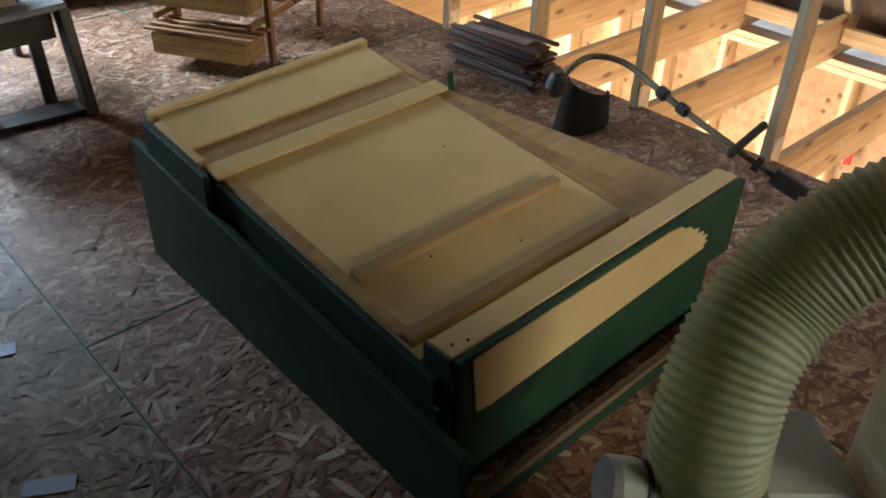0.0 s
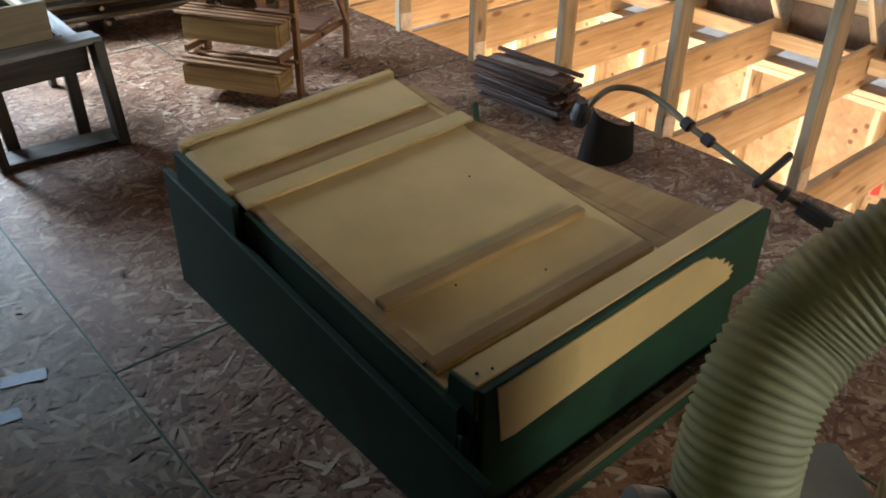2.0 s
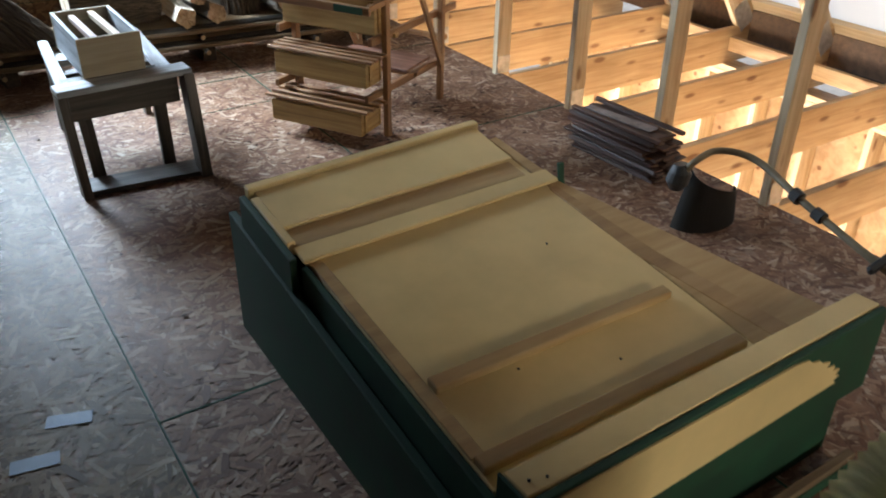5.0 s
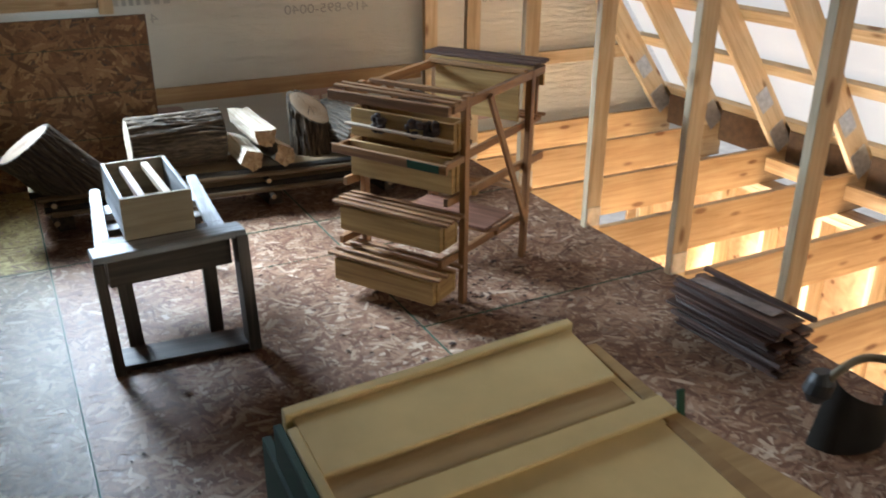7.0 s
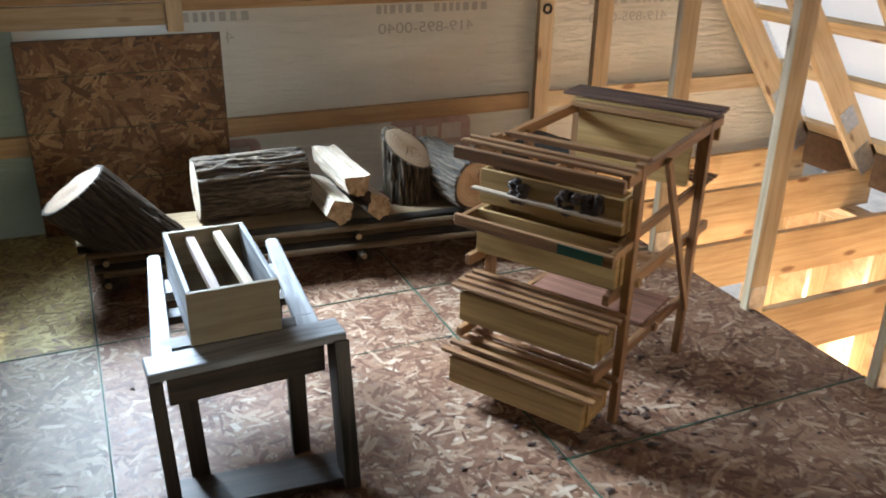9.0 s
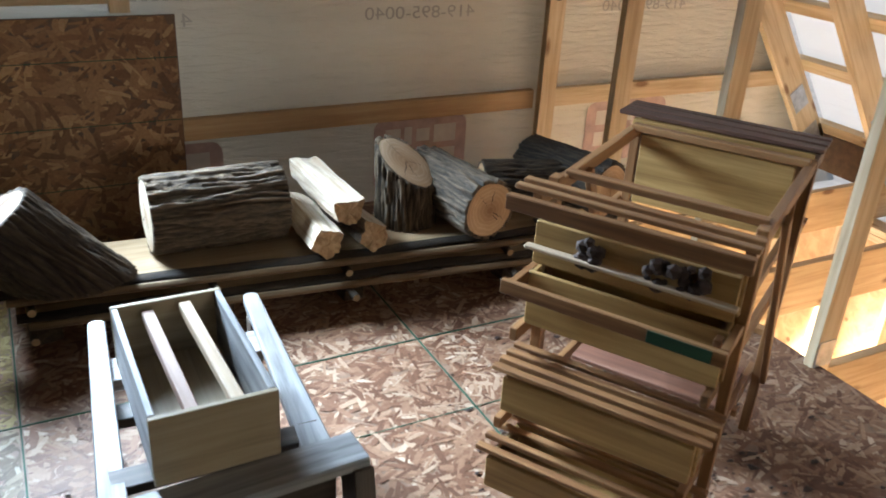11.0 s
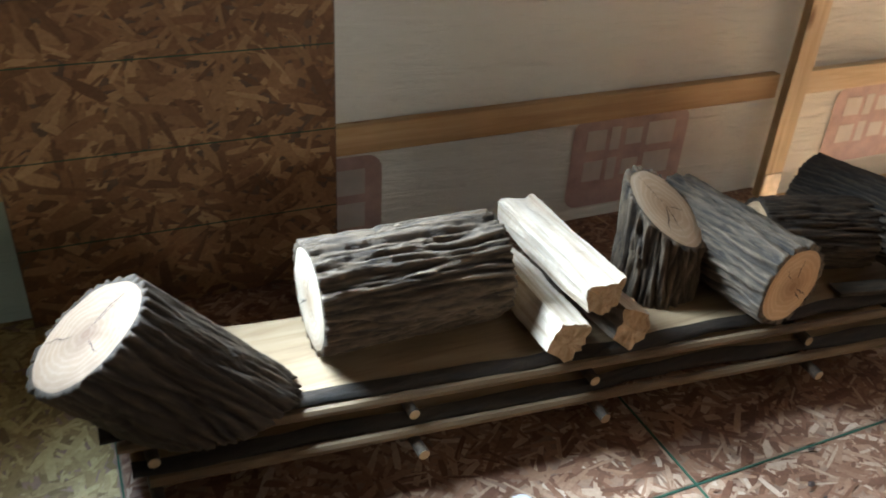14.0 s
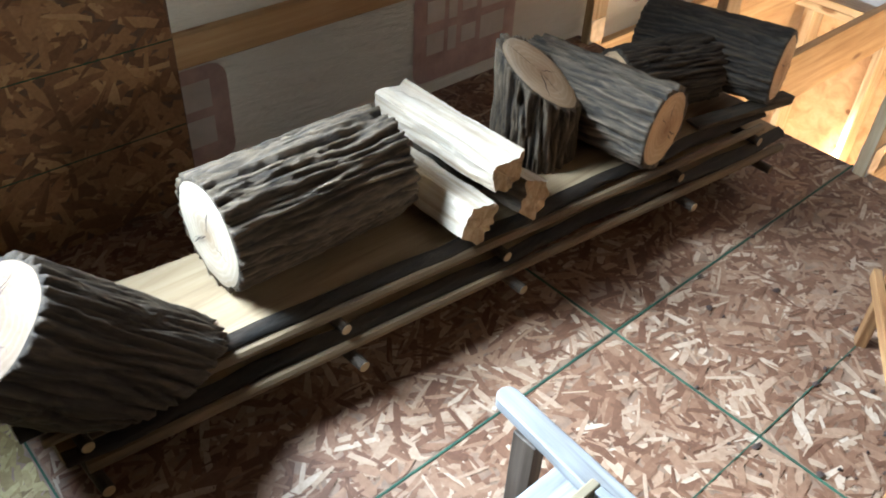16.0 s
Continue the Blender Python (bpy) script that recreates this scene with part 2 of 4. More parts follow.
FLAKEW = flakes_mat("brown_strands", [(0.0, (0.175, 0.090, 0.045)), (0.45, (0.305, 0.162, 0.079)), (0.85, (0.43, 0.25, 0.122)), (1.0, (0.56, 0.365, 0.19))], 0.5)
BOARD = plain("strand_board", (0.24, 0.145, 0.095), 0.5, vary=0.4, scale=26, relief=0.4)
BOARDW = plain("brown_board", (0.13, 0.075, 0.042), 0.55, vary=0.4, scale=26, relief=0.4)
EDGEGREEN = plain("green_edge_seal", (0.018, 0.075, 0.042), 0.85, vary=0.5, scale=18)
WRAP = sheet_mat("house_wrap", (0.70, 0.68, 0.60), 0.022)
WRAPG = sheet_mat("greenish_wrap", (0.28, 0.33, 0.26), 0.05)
ROOFWRAP = sheet_mat("roof_sheeting", (0.86, 0.86, 0.85), 0.62, wrinkles=True)
INK = plain("grey_ink", (0.45, 0.44, 0.40), 0.6, vary=0.2)
LOGO = plain("faded_red_print", (0.50, 0.36, 0.33), 0.6, vary=0.25, scale=14)
LOGOPALE = plain("pale_print", (0.60, 0.57, 0.53), 0.6, vary=0.15)
STEEL = plain("galvanised_steel", (0.50, 0.51, 0.52), 0.42, 0.85, 0.3, 30)
ALU = plain("aluminium_strip", (0.20, 0.225, 0.26), 0.6, 0.85, 0.15, 12)
HOSE = sheet_mat("pale_green_hose", (0.70, 0.74, 0.50), 0.40, 0.36, wrinkles=False)
GREY = plain("grey_sheet_metal", (0.48, 0.49, 0.45), 0.45, 0.0, 0.2, 8)
BAG = sheet_mat("dusty_plastic_bag", (0.66, 0.60, 0.45), 0.35, 0.35)
BLACK = plain("black_plastic", (0.022, 0.020, 0.019), 0.5, vary=0.35, scale=14)
GUARD = plain("dusty_dark_plastic", (0.032, 0.025, 0.019), 0.75, vary=0.4, scale=9)
SHAFT = plain("tan_shaft", (0.19, 0.145, 0.085), 0.5, 0.1, 0.4, 12)
RED = plain("red_plastic", (0.50, 0.03, 0.02), 0.4, vary=0.2)
CONCRETE = plain("concrete", (0.52, 0.49, 0.44), 0.8, vary=0.25, scale=4)
# unseen walls and ceiling, kept this dark to cut bounced light
PLASTER = plain("bare_board", (0.15, 0.10, 0.065), 0.8, vary=0.2, scale=3)
DEBRIS = plain("dry_leaf_bits", (0.055, 0.032, 0.024), 0.8, vary=0.5, scale=40)
VENT = plain("vent_black", (0.02, 0.02, 0.02), 0.6)
GLASS, gnt, gb = mat_new("window_glass")
gb.inputs["Transmission Weight"].default_value, gb.inputs["Roughness"].default_value, gb.inputs["IOR"].default_value = 1.0, 0.02, 1.45


# ---- builders ----
def link(name, bm, material, parent=None, m=None, label="", smooth=False):
    me = bpy.data.meshes.new(name)
    bm.normal_update()
    bm.to_mesh(me)
    bm.free()
    me.materials.append(material)
    if smooth:
        for p in me.polygons:
            p.use_smooth = True
    ob = new(name, me)
    if parent is not None:
        ob.parent = parent
    if m is not None:
        ob.matrix_local = m
    if label:
        ob["label"] = label
    return ob


def thing(name, m, label, category, group="", kind=""):
    ob = new(name)
    ob.matrix_world = m
    ob.empty_display_size = 0.1
    return tagged(ob, label, category, group, kind)


def box_bm(sx, sy, sz, bevel=0.002, warp=0.0, seed=0):
    bm = bmesh.new()
    bmesh.ops.create_cube(bm, size=1)
    for v in bm.verts:
        v.co = Vector((v.co.x * sx, v.co.y * sy, v.co.z * sz))
    if warp:
        rnd = random.Random(seed)
        for v in bm.verts:
            v.co += Vector([rnd.uniform(-warp, warp) for _ in range(3)])
    if bevel:
        bmesh.ops.bevel(bm, geom=bm.edges[:], offset=min(bevel, sx * 0.3, sy * 0.3, sz * 0.3), segments=1, affect="EDGES")
    return bm


def along(p0, p1, up=(0, 0, 1)):
    """A frame with x from p0 to p1 and z near up, at their middle."""
    p0, p1 = Vector(p0), Vector(p1)
    x = (p1 - p0).normalized()
    z = Vector(up) - x * x.dot(Vector(up))
    z.normalize()
    y = z.cross(x)
    r = Matrix((x, y, z)).transposed().to_4x4()
    return Matrix.Translation((p0 + p1) / 2) @ r, (p1 - p0).length


def bar(name, p0, p1, w, h, material, parent=None, up=(0, 0, 1), bevel=0.002, label="", warp=0.0):
    """A board from p0 to p1, w wide and h thick along up, its grain along its length."""
    m, length = along(p0, p1, up)
    return link(name, box_bm(length, w, h, bevel, warp, int(abs(p0[0] * 977 + p0[1] * 331 + p0[2] * 77))), material, parent, m, label)


def slab(name, lo, hi, material, parent=None, bevel=0.0, label=""):
    """A block between two corners, its grain along x."""
    lo, hi = Vector(lo), Vector(hi)
    d = hi - lo
    return link(name, box_bm(d.x, d.y, d.z, bevel), material, parent, Matrix.Translation((lo + hi) / 2), label)


def tube_bm(path, radius, sides=14, caps=True):
    """A tube along points, with one radius or one for each."""
    bm = bmesh.new()
    pts = [Vector(p) for p in path]
    rad = radius if isinstance(radius, (list, tuple)) else [radius] * len(pts)
    rings, ref = [], Vector((0.13, 0.31, 0.94))
    for i, p in enumerate(pts):
        t = (pts[min(i + 1, len(pts) - 1)] - pts[max(i - 1, 0)]).normalized()
        a = ref - t * ref.dot(t)
        a.normalize()
        ref = a
        b = t.cross(a)
        rings.append([bm.verts.new(p + rad[i] * (a * math.cos(2 * math.pi * k / sides) + b * math.sin(2 * math.pi * k / sides))) for k in range(sides)])
    for r0, r1 in zip(rings, rings[1:]):
        for k in range(sides):
            bm.faces.new((r0[k], r0[(k + 1) % sides], r1[(k + 1) % sides], r1[k]))
    if caps:
        bm.faces.new(rings[0][::-1])
        bm.faces.new(rings[-1])
    bmesh.ops.recalc_face_normals(bm, faces=bm.faces[:])
    return bm


def smooth_path(points, n=40):
    """A rounded line through points (Catmull-Rom)."""
    p = [Vector(q) for q in points]
    p = [p[0] * 2 - p[1]] + p + [p[-1] * 2 - p[-2]]
    out = []
    for i in range(n + 1):
        s = i / n * (len(p) - 3)
        k = min(int(s), len(p) - 4)
        u = s - k
        a, b, c, d = p[k:k + 4]
        out.append(0.5 * ((2 * b) + (c - a) * u + (2 * a - 5 * b + 4 * c - d) * u * u + (3 * b - a - 3 * c + d) * u ** 3))
    return out


def strands(name, width, depth, count, material, parent, m, seed, length=(0.035, 0.105), wide=(0.006, 0.023), label="", lift=0.0004):
    """A sheet's pressed wood strands: many thin slivers lying over one another."""
    rng = np.random.default_rng(seed)
    verts, faces = [], []
    for i in range(count):
        ln, wd = rng.uniform(*length), rng.uniform(*wide)
        cx, cy = rng.uniform(0, width), rng.uniform(0, depth)
        a = rng.normal(0, 0.75) + (0 if rng.random() < 0.7 else math.pi / 2)
        z = lift + rng.uniform(0, 0.0022)
        ca, sa = math.cos(a), math.sin(a)
        base = len(verts)
        tilt = rng.normal(0, 0.010)
        outline = [(-0.5, -0.30), (-0.1, -0.5), (0.42, -0.42), (0.5, 0.22), (0.15, 0.5), (-0.46, 0.38)]
        for ux, uy in outline:
            ux += rng.uniform(-0.05, 0.05)
            uy += rng.uniform(-0.12, 0.12)
            x, y = cx + ca * ux * ln - sa * uy * wd, cy + sa * ux * ln + ca * uy * wd
            verts.append((min(max(x, 0.003), width - 0.003), min(max(y, 0.003), depth - 0.003), z + tilt * uy * wd))
        faces.append(tuple(range(base, base + 6)))
    me = bpy.data.meshes.new(name)
    me.from_pydata(verts, [], faces)
    me.materials.append(material)
    ob = new(name, me)
    ob.parent = parent
    ob.matrix_local = m
    ob["kind"] = "stuff"
    if label:
        ob["label"] = label
    return ob


def turned(x, y, z, degrees):
    return pose(x, y, z, 0, 0, degrees)


# ---- the loft's shell ----
floor = thing("floor", Matrix.Identity(4), "reddish brown strand board loft floor with green sheet joints", "floor", kind="structure")
COLUMNS = [(LEFT, -0.77, (-0.55, 1.889, 4.318)), (-0.77, 0.452, (-1.77, 0.67, 4.318)), (0.452, 1.672, (-0.55, 1.889, 4.318)), (1.672, EDGE, (-1.77, 0.67, 3.116, 4.318))]
for i, (x0, x1, cuts) in enumerate(COLUMNS):
    ys = [BACK, *cuts, GABLE]
    for j, (y0, y1) in enumerate(zip(ys, ys[1:])):
        g = 0.0018
        yellow = x0 < 0 and y0 > 4.3
        sheet = link("osb_sheet", box_bm(x1 - x0 - 2 * g, y1 - y0 - 2 * g, 0.018, 0.001), BOARD, floor, Matrix.Translation(((x0 + x1) / 2, (y0 + y1) / 2, -0.009)))
        if y1 >= 0.5 and x0 > -1:
            strands("wood_strands", x1 - x0 - 0.006, y1 - y0 - 0.006, int(2700 * (x1 - x0) * (y1 - y0)), FLAKEY if yellow else FLAKEG if x0 < 0 else FLAKE, sheet,
                    Matrix.Translation((-(x1 - x0) / 2 + 0.003, -(y1 - y0) / 2 + 0.003, 0.009)), 10 * i + j)
    for y in cuts:
        slab("joint_seal", (x0, y - 0.0025, -0.012), (x1, y + 0.0025, 0.0022), EDGEGREEN, floor)
    if x0 > -1:
        slab("joint_seal", (x0 - 0.0025, BACK, -0.012), (x0 + 0.0025, GABLE, 0.0024), EDGEGREEN, floor)
bar("joint_seal", (1.25, 3.907, 0.0016), (2.2, 3.907, 0.0016), 0.003, 0.003, EDGEGREEN, floor, bevel=0)

low = thing("ground", Matrix.Translation((0, 0, LOW)), "grey concrete slab of the storey below", "floor", kind="structure")
slab("concrete_slab", (-6, -6, -0.15), (EAVE + 0.05, GABLE + 0.1, 0), CONCRETE, low)
outside = slab("backdrop", (-80, -80, LOW - 0.6), (80, 80, LOW - 0.4), CONCRETE)
tagged(outside, "dusty open ground round the building", "ground", kind="structure")

SL = 1.31             # rise of the roof for each metre inwards
def roof_x(z):
    return EAVE + 0.06 - (z - 0.03) / SL


for i, y in enumerate(TRUSSES):
    truss = thing("roof_truss", Matrix.Translation((0, y, 0)), "pale pine roof truss with steel gusset plates", "roof truss", "roof trusses")
    bar("joist", (EDGE - 1.2, 0, -0.137), (EAVE + 0.10, 0, -0.137), 0.038, 0.235, PINE, truss)
    bar("knee_stud", (EDGE, 0, -0.25), (EDGE, 0, 2.52), 0.038, 0.089, STUD, truss, up=(1, 0, 0))
    z1 = 2.62
    bar("rafter", (EAVE + 0.03, 0, 0.0), (EAVE + 0.03 - z1 / SL, 0, z1), 0.038, 0.165, STUD, truss, up=(1, 0, 0.76))
    slab("heel_block", (EAVE - 0.02, -0.019, -0.03), (EAVE + 0.10, 0.019, 0.14), STUD, truss)
    for s in (-1, 1):
        for z0, z1, w in ((-0.02, 0.13, 0.125), (0.25, 0.37, 0.10)):
            m, ln = along((EAVE + 0.02 - z0 / SL, s * 0.0205, z0), (EAVE + 0.02 - z1 / SL, s * 0.0205, z1), (0, 1, 0))
            link("gusset_plate", box_bm(ln, w, 0.003, 0), STEEL, truss, m)
        slab("gusset_plate", (EDGE - 0.040, s * 0.0205 - 0.0015, 0.003), (EDGE + 0.040, s * 0.0205 + 0.0015, 0.10), STEEL, truss)

purlins = thing("trim", Matrix.Identity(4), "pale pine roof purlins across the rafters", "purlin", kind="structure")
for z in (0.10, 0.50, 0.84, 1.18, 1.52, 1.86, 2.2, 2.5):
    x = EAVE + 0.03 - z / SL + 0.112
    bar("purlin", (x, BACK, z + 0.02), (x, GABLE, z + 0.02), 0.089, 0.038, STUD, purlins, up=(0.8, 0, 0.6))

roof = thing("roof", Matrix.Identity(4), "white translucent sheeting under the roof, wrinkled", "roof", kind="structure")
bm = bmesh.new()
n = 60
rows_ = []
for k in range(2):
    z = -0.02 if k == 0 else 2.75
    rows_.append([bm.verts.new((EAVE + 0.03 - z / SL + 0.150, 0.35 + (GABLE - 0.05 - 0.35) * i / n, z + 0.03)) for i in range(n + 1)])
for i in range(n):
    bm.faces.new((rows_[0][i], rows_[0][i + 1], rows_[1][i + 1], rows_[1][i]))
link("roof_sheeting", bm, ROOFWRAP, roof)
# unseen opaque part of the roof, added to keep light off the near end
m, ln = along((EAVE + 0.20, (BACK + 0.35) / 2, -0.02), (EAVE + 0.20 - 2.8 / SL, (BACK + 0.35) / 2, 2.78), (1, 0, 0.76))
link("roof_boards", box_bm(ln, 0.35 - BACK, 0.015, 0), PLASTER, roof, m)

ceiling = slab("ceiling", (LEFT, BACK, CEIL), (3.1, GABLE, CEIL + 0.02), PLASTER)
tagged(ceiling, "plain board ceiling over the loft", "ceiling", kind="structure")
tagged(slab("wall_west", (LEFT - 0.02, BACK, -0.3), (LEFT, GABLE + 0.02, CEIL), PLASTER), "plain board knee wall", "wall", kind="structure")
south = thing("wall_south", Matrix.Identity(4), "unseen plain board end wall with gaps for the fill lamps", "wall", kind="structure")
# both gaps are made up, to let the added rear and lower lamps in
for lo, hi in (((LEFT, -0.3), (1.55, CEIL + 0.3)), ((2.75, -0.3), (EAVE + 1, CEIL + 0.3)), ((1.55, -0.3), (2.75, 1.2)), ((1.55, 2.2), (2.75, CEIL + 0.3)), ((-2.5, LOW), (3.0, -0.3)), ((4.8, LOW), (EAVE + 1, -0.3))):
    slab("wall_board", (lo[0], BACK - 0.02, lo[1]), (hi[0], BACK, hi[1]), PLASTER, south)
tagged(slab("wall_west_below", (-2.5, BACK, LOW), (-2.45, GABLE, -0.3), PLASTER), "plain board wall of the storey below", "wall", kind="structure")

# outer wall of the storey below: plates, studs, plywood
lowwall = thing("wall_east", Matrix.Identity(4), "bare plywood and pine stud wall of the storey below", "wall", kind="structure")
slab("plywood_sheet", (EAVE + 0.005, BACK, LOW), (EAVE + 0.020, GABLE, -0.27), PLY, lowwall)
bar("top_plate", (EAVE - 0.070, BACK, -0.275), (EAVE - 0.070, GABLE, -0.275), 0.14, 0.038, STUD, lowwall)
bar("top_plate", (EAVE - 0.070, BACK, -0.315), (EAVE - 0.070, GABLE, -0.315), 0.14, 0.038, STUD, lowwall)
y = BACK + 0.2
while y < GABLE:
    bar("wall_stud", (EAVE - 0.070, y, LOW), (EAVE - 0.070, y, -0.335), 0.14, 0.038, STUD, lowwall, up=(0, 1, 0))
    y += 0.41
for z in (-1.45,):
    bar("nogging", (EAVE - 0.040, BACK, z), (EAVE - 0.040, GABLE, z), 0.07, 0.038, STUD, lowwall)

eave = thing("baseboard", Matrix.Identity(4), "dark brown strand board blocking between the truss heels", "blocking", kind="structure")
for a, b2 in zip(TRUSSES, TRUSSES[1:]):
    slab("blocking", (EAVE + 0.065, b2 + 0.021, -0.14), (EAVE + 0.077, a - 0.021, 0.075), BOARDW, eave)

# soffit vents between the joists
for a, b2 in zip(TRUSSES, TRUSSES[1:]):
    if a > 4.5 or a < 0.5:
        continue
    vent = thing("soffit_vent", Matrix.Translation((EAVE - 0.02, (a + b2) / 2, -0.12)), "black perforated soffit vent between pine joists", "vent", "soffit vents")
    slab("backing", (-0.07, -0.20, -0.004), (0.09, 0.20, 0.0), VENT, vent)
    bm = bmesh.new()
    for i in range(1, 4):
        for j in range(5, 20):
            c = bmesh.ops.create_cube(bm, size=1)["verts"]
            for v in c:
                v.co = Vector((-0.06 + i * 0.0175 + v.co.x * 0.008, -0.19 + j * 0.018 + v.co.y * 0.009, 0.002 + v.co.z * 0.003))
    link("mesh", bm, STEEL, vent)
    bar("block", (-0.085, -0.28, 0.0), (-0.085, 0.28, 0.0), 0.038, 0.09, PINE, vent)

# gable wall
below = thing("wall_north_below", Matrix.Identity(4), "bare plywood end wall of the storey below with a gap for a fill lamp", "wall", kind="structure")
# the gap from x 3.1 to 4.7 is invented for the lower fill lamp
for lo, hi in (((-2.5, LOW), (3.1, -0.3)), ((4.7, LOW), (EAVE + 0.1, -0.3)), ((3.1, -0.75), (4.7, -0.3))):
    slab("plywood_sheet", (lo[0], GABLE + 0.01, lo[1]), (hi[0], GABLE + 0.03, hi[1]), PLY, below)
gable = thing("wall_north", Matrix.Identity(4), "gable wall of pale plastic wrap over pine framing", "wall", kind="structure")
wx0, wx1, wz0, wz1 = WIN
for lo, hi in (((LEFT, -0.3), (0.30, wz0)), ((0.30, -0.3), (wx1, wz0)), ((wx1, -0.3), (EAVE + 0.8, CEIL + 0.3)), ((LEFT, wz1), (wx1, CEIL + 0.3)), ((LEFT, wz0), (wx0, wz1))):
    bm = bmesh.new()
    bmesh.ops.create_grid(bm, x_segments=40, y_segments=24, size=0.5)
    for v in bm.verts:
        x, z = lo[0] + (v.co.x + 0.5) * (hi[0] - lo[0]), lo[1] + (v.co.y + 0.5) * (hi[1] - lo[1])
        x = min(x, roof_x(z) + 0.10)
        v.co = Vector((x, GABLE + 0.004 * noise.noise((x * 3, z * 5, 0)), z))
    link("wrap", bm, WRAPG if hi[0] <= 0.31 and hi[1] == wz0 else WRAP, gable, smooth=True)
bar("girt", (LEFT, GABLE - 0.022, 0.432), (0.30, GABLE - 0.022, 0.432), 0.038, 0.089, PINE, gable)
bar("girt", (1.0, GABLE - 0.022, 0.432), (2.82, GABLE - 0.022, 0.436), 0.038, 0.089, PINE, gable)
bar("girt", (2.92, GABLE - 0.022, 0.434), (4.66, GABLE - 0.022, 0.434), 0.038, 0.089, STUD, gable)
bar("girt", (0.95, GABLE - 0.022, 1.035), (2.82, GABLE - 0.022, 1.035), 0.038, 0.089, PINE, gable)
bar("girt", (2.92, GABLE - 0.022, 1.08), (4.2, GABLE - 0.022, 1.08), 0.038, 0.089, PINE, gable)
bar("sill_plate", (LEFT, GABLE - 0.030, 0.982), (0.93, GABLE - 0.030, 0.982), 0.038, 0.095, STUD, gable)
bar("sill_plate", (LEFT, GABLE - 0.045, 1.062), (0.93, GABLE - 0.045, 1.062), 0.12, 0.038, PINE, gable)
bar("trimmer", (0.967, GABLE - 0.050, 0.905), (0.967, GABLE - 0.050, 2.5), 0.072, 0.038, STUD, gable, up=(0, 1, 0))
for x in (1.95,):
    bar("stud", (x, GABLE - 0.022, 1.08), (x, GABLE - 0.022, 2.5), 0.089, 0.036, STUD, gable, up=(0, 1, 0))

window = thing("window_1", Matrix.Identity(4), "plain window high in the gable wall letting in daylight", "window", kind="structure")
for p0, p1 in (((wx0, GABLE, wz0), (wx1, GABLE, wz0)), ((wx0, GABLE, wz1), (wx1, GABLE, wz1)), ((wx0, GABLE, wz0), (wx0, GABLE, wz1)), ((wx1, GABLE, wz0), (wx1, GABLE, wz1))):
    bar("window_frame", p0, p1, 0.05, 0.05, STUD, window, up=(0, 1, 0))
pane = slab("pane", (wx0, GABLE + 0.018, wz0), (wx1, GABLE + 0.022, wz1), GLASS, window)
pane.visible_shadow = False

# printing on the wrap, seen from its back
def writing(text, right, z, size):
    cu = bpy.data.curves.new("phone_number", "FONT")
    cu.body, cu.size, cu.extrude = text, size, 0.0004
    ob = new("phone_number", cu)
    dg = bpy.context.evaluated_depsgraph_get()
    me = bpy.data.meshes.new_from_object(ob.evaluated_get(dg))
    bpy.data.objects.remove(ob)
    wide = max(v.co.x for v in me.vertices)
    me.transform(Matrix.Diagonal((-0.53 / wide, 1, 1, 1)))
    me.flip_normals()
    me.materials.clear()
    me.materials.append(INK)
    t = new("phone_number", me)
    t.parent = gable
    t.matrix_local = pose(right, GABLE - 0.0045, z, 90, 0, 0)
    t["label"] = "mirrored grey phone number printed on the wrap"


for right in (1.235, 2.479, 3.72):
    writing("419-895-0040", right, 0.835, 0.075)
    bm = bmesh.new()
    widths = [0.05, 0.04, 0.045, 0.03, 0.03, 0.03, 0.04, 0.0, 0.06, 0.04, 0.03, 0.04, 0.02, 0.035]
    x = right + 0.08
    for w in widths:
        if w:
            c = bmesh.ops.create_cube(bm, size=1)["verts"]
            for v in c:
                v.co = Vector((x - w / 2 + v.co.x * w * 0.7, GABLE - 0.005 + v.co.y * 0.001, 0.955 + v.co.z * 0.042))
        x -= (w or 0.03) + 0.008
    link("printed_bars", bm, INK, gable, label="row of grey printed marks")


def rounded(bm, x0, x1, z0, z1, y, r=0.05):
    pts = []
    for cx, cz, a0 in ((x1 - r, z1 - r, 0), (x0 + r, z1 - r, 90), (x0 + r, z0 + r, 180), (x1 - r, z0 + r, 270)):
        for k in range(6):
            a = radians(a0 + k * 18)
            pts.append(bm.verts.new((cx + r * math.cos(a), y, cz + r * math.sin(a))))
    bm.faces.new(pts)


for x0, x1, zt in ((0.86, 1.32, 0.365), (2.00, 2.475, 0.388), (3.18, 3.70, 0.378)):
    bm = bmesh.new()
    rounded(bm, x0, x1, 0.05, zt, GABLE - 0.006)
    link("printed_panel", bm, LOGO, gable, label="faded red printed square on the wrap")
    bm = bmesh.new()
    w = x1 - x0
    for row in (0, 1):
        for a, b2, hh in ((0.12, 0.36, 0.085), (0.41, 0.55, 0.06), (0.60, 0.68, 0.085), (0.72, 0.88, 0.075)):
            zc = zt - 0.085 - row * 0.115
            c = bmesh.ops.create_cube(bm, size=1)["verts"]
            for v in c:
                v.co = Vector((x1 - w * (a + b2) / 2 + v.co.x * w * (b2 - a), GABLE - 0.0075 + v.co.y * 0.001, zc + v.co.z * hh))
    link("printed_blocks", bm, LOGOPALE, gable, label="pale printed blocks")

# strand board sheet standing against the gable wall
panel = thing("osb_panel", Matrix.Translation((0.292, GABLE - 0.052, 0.0)) @ pose(0, 0, 0, 90, 0, 0), "dark brown strand board sheet leaning on the gable wall", "board")
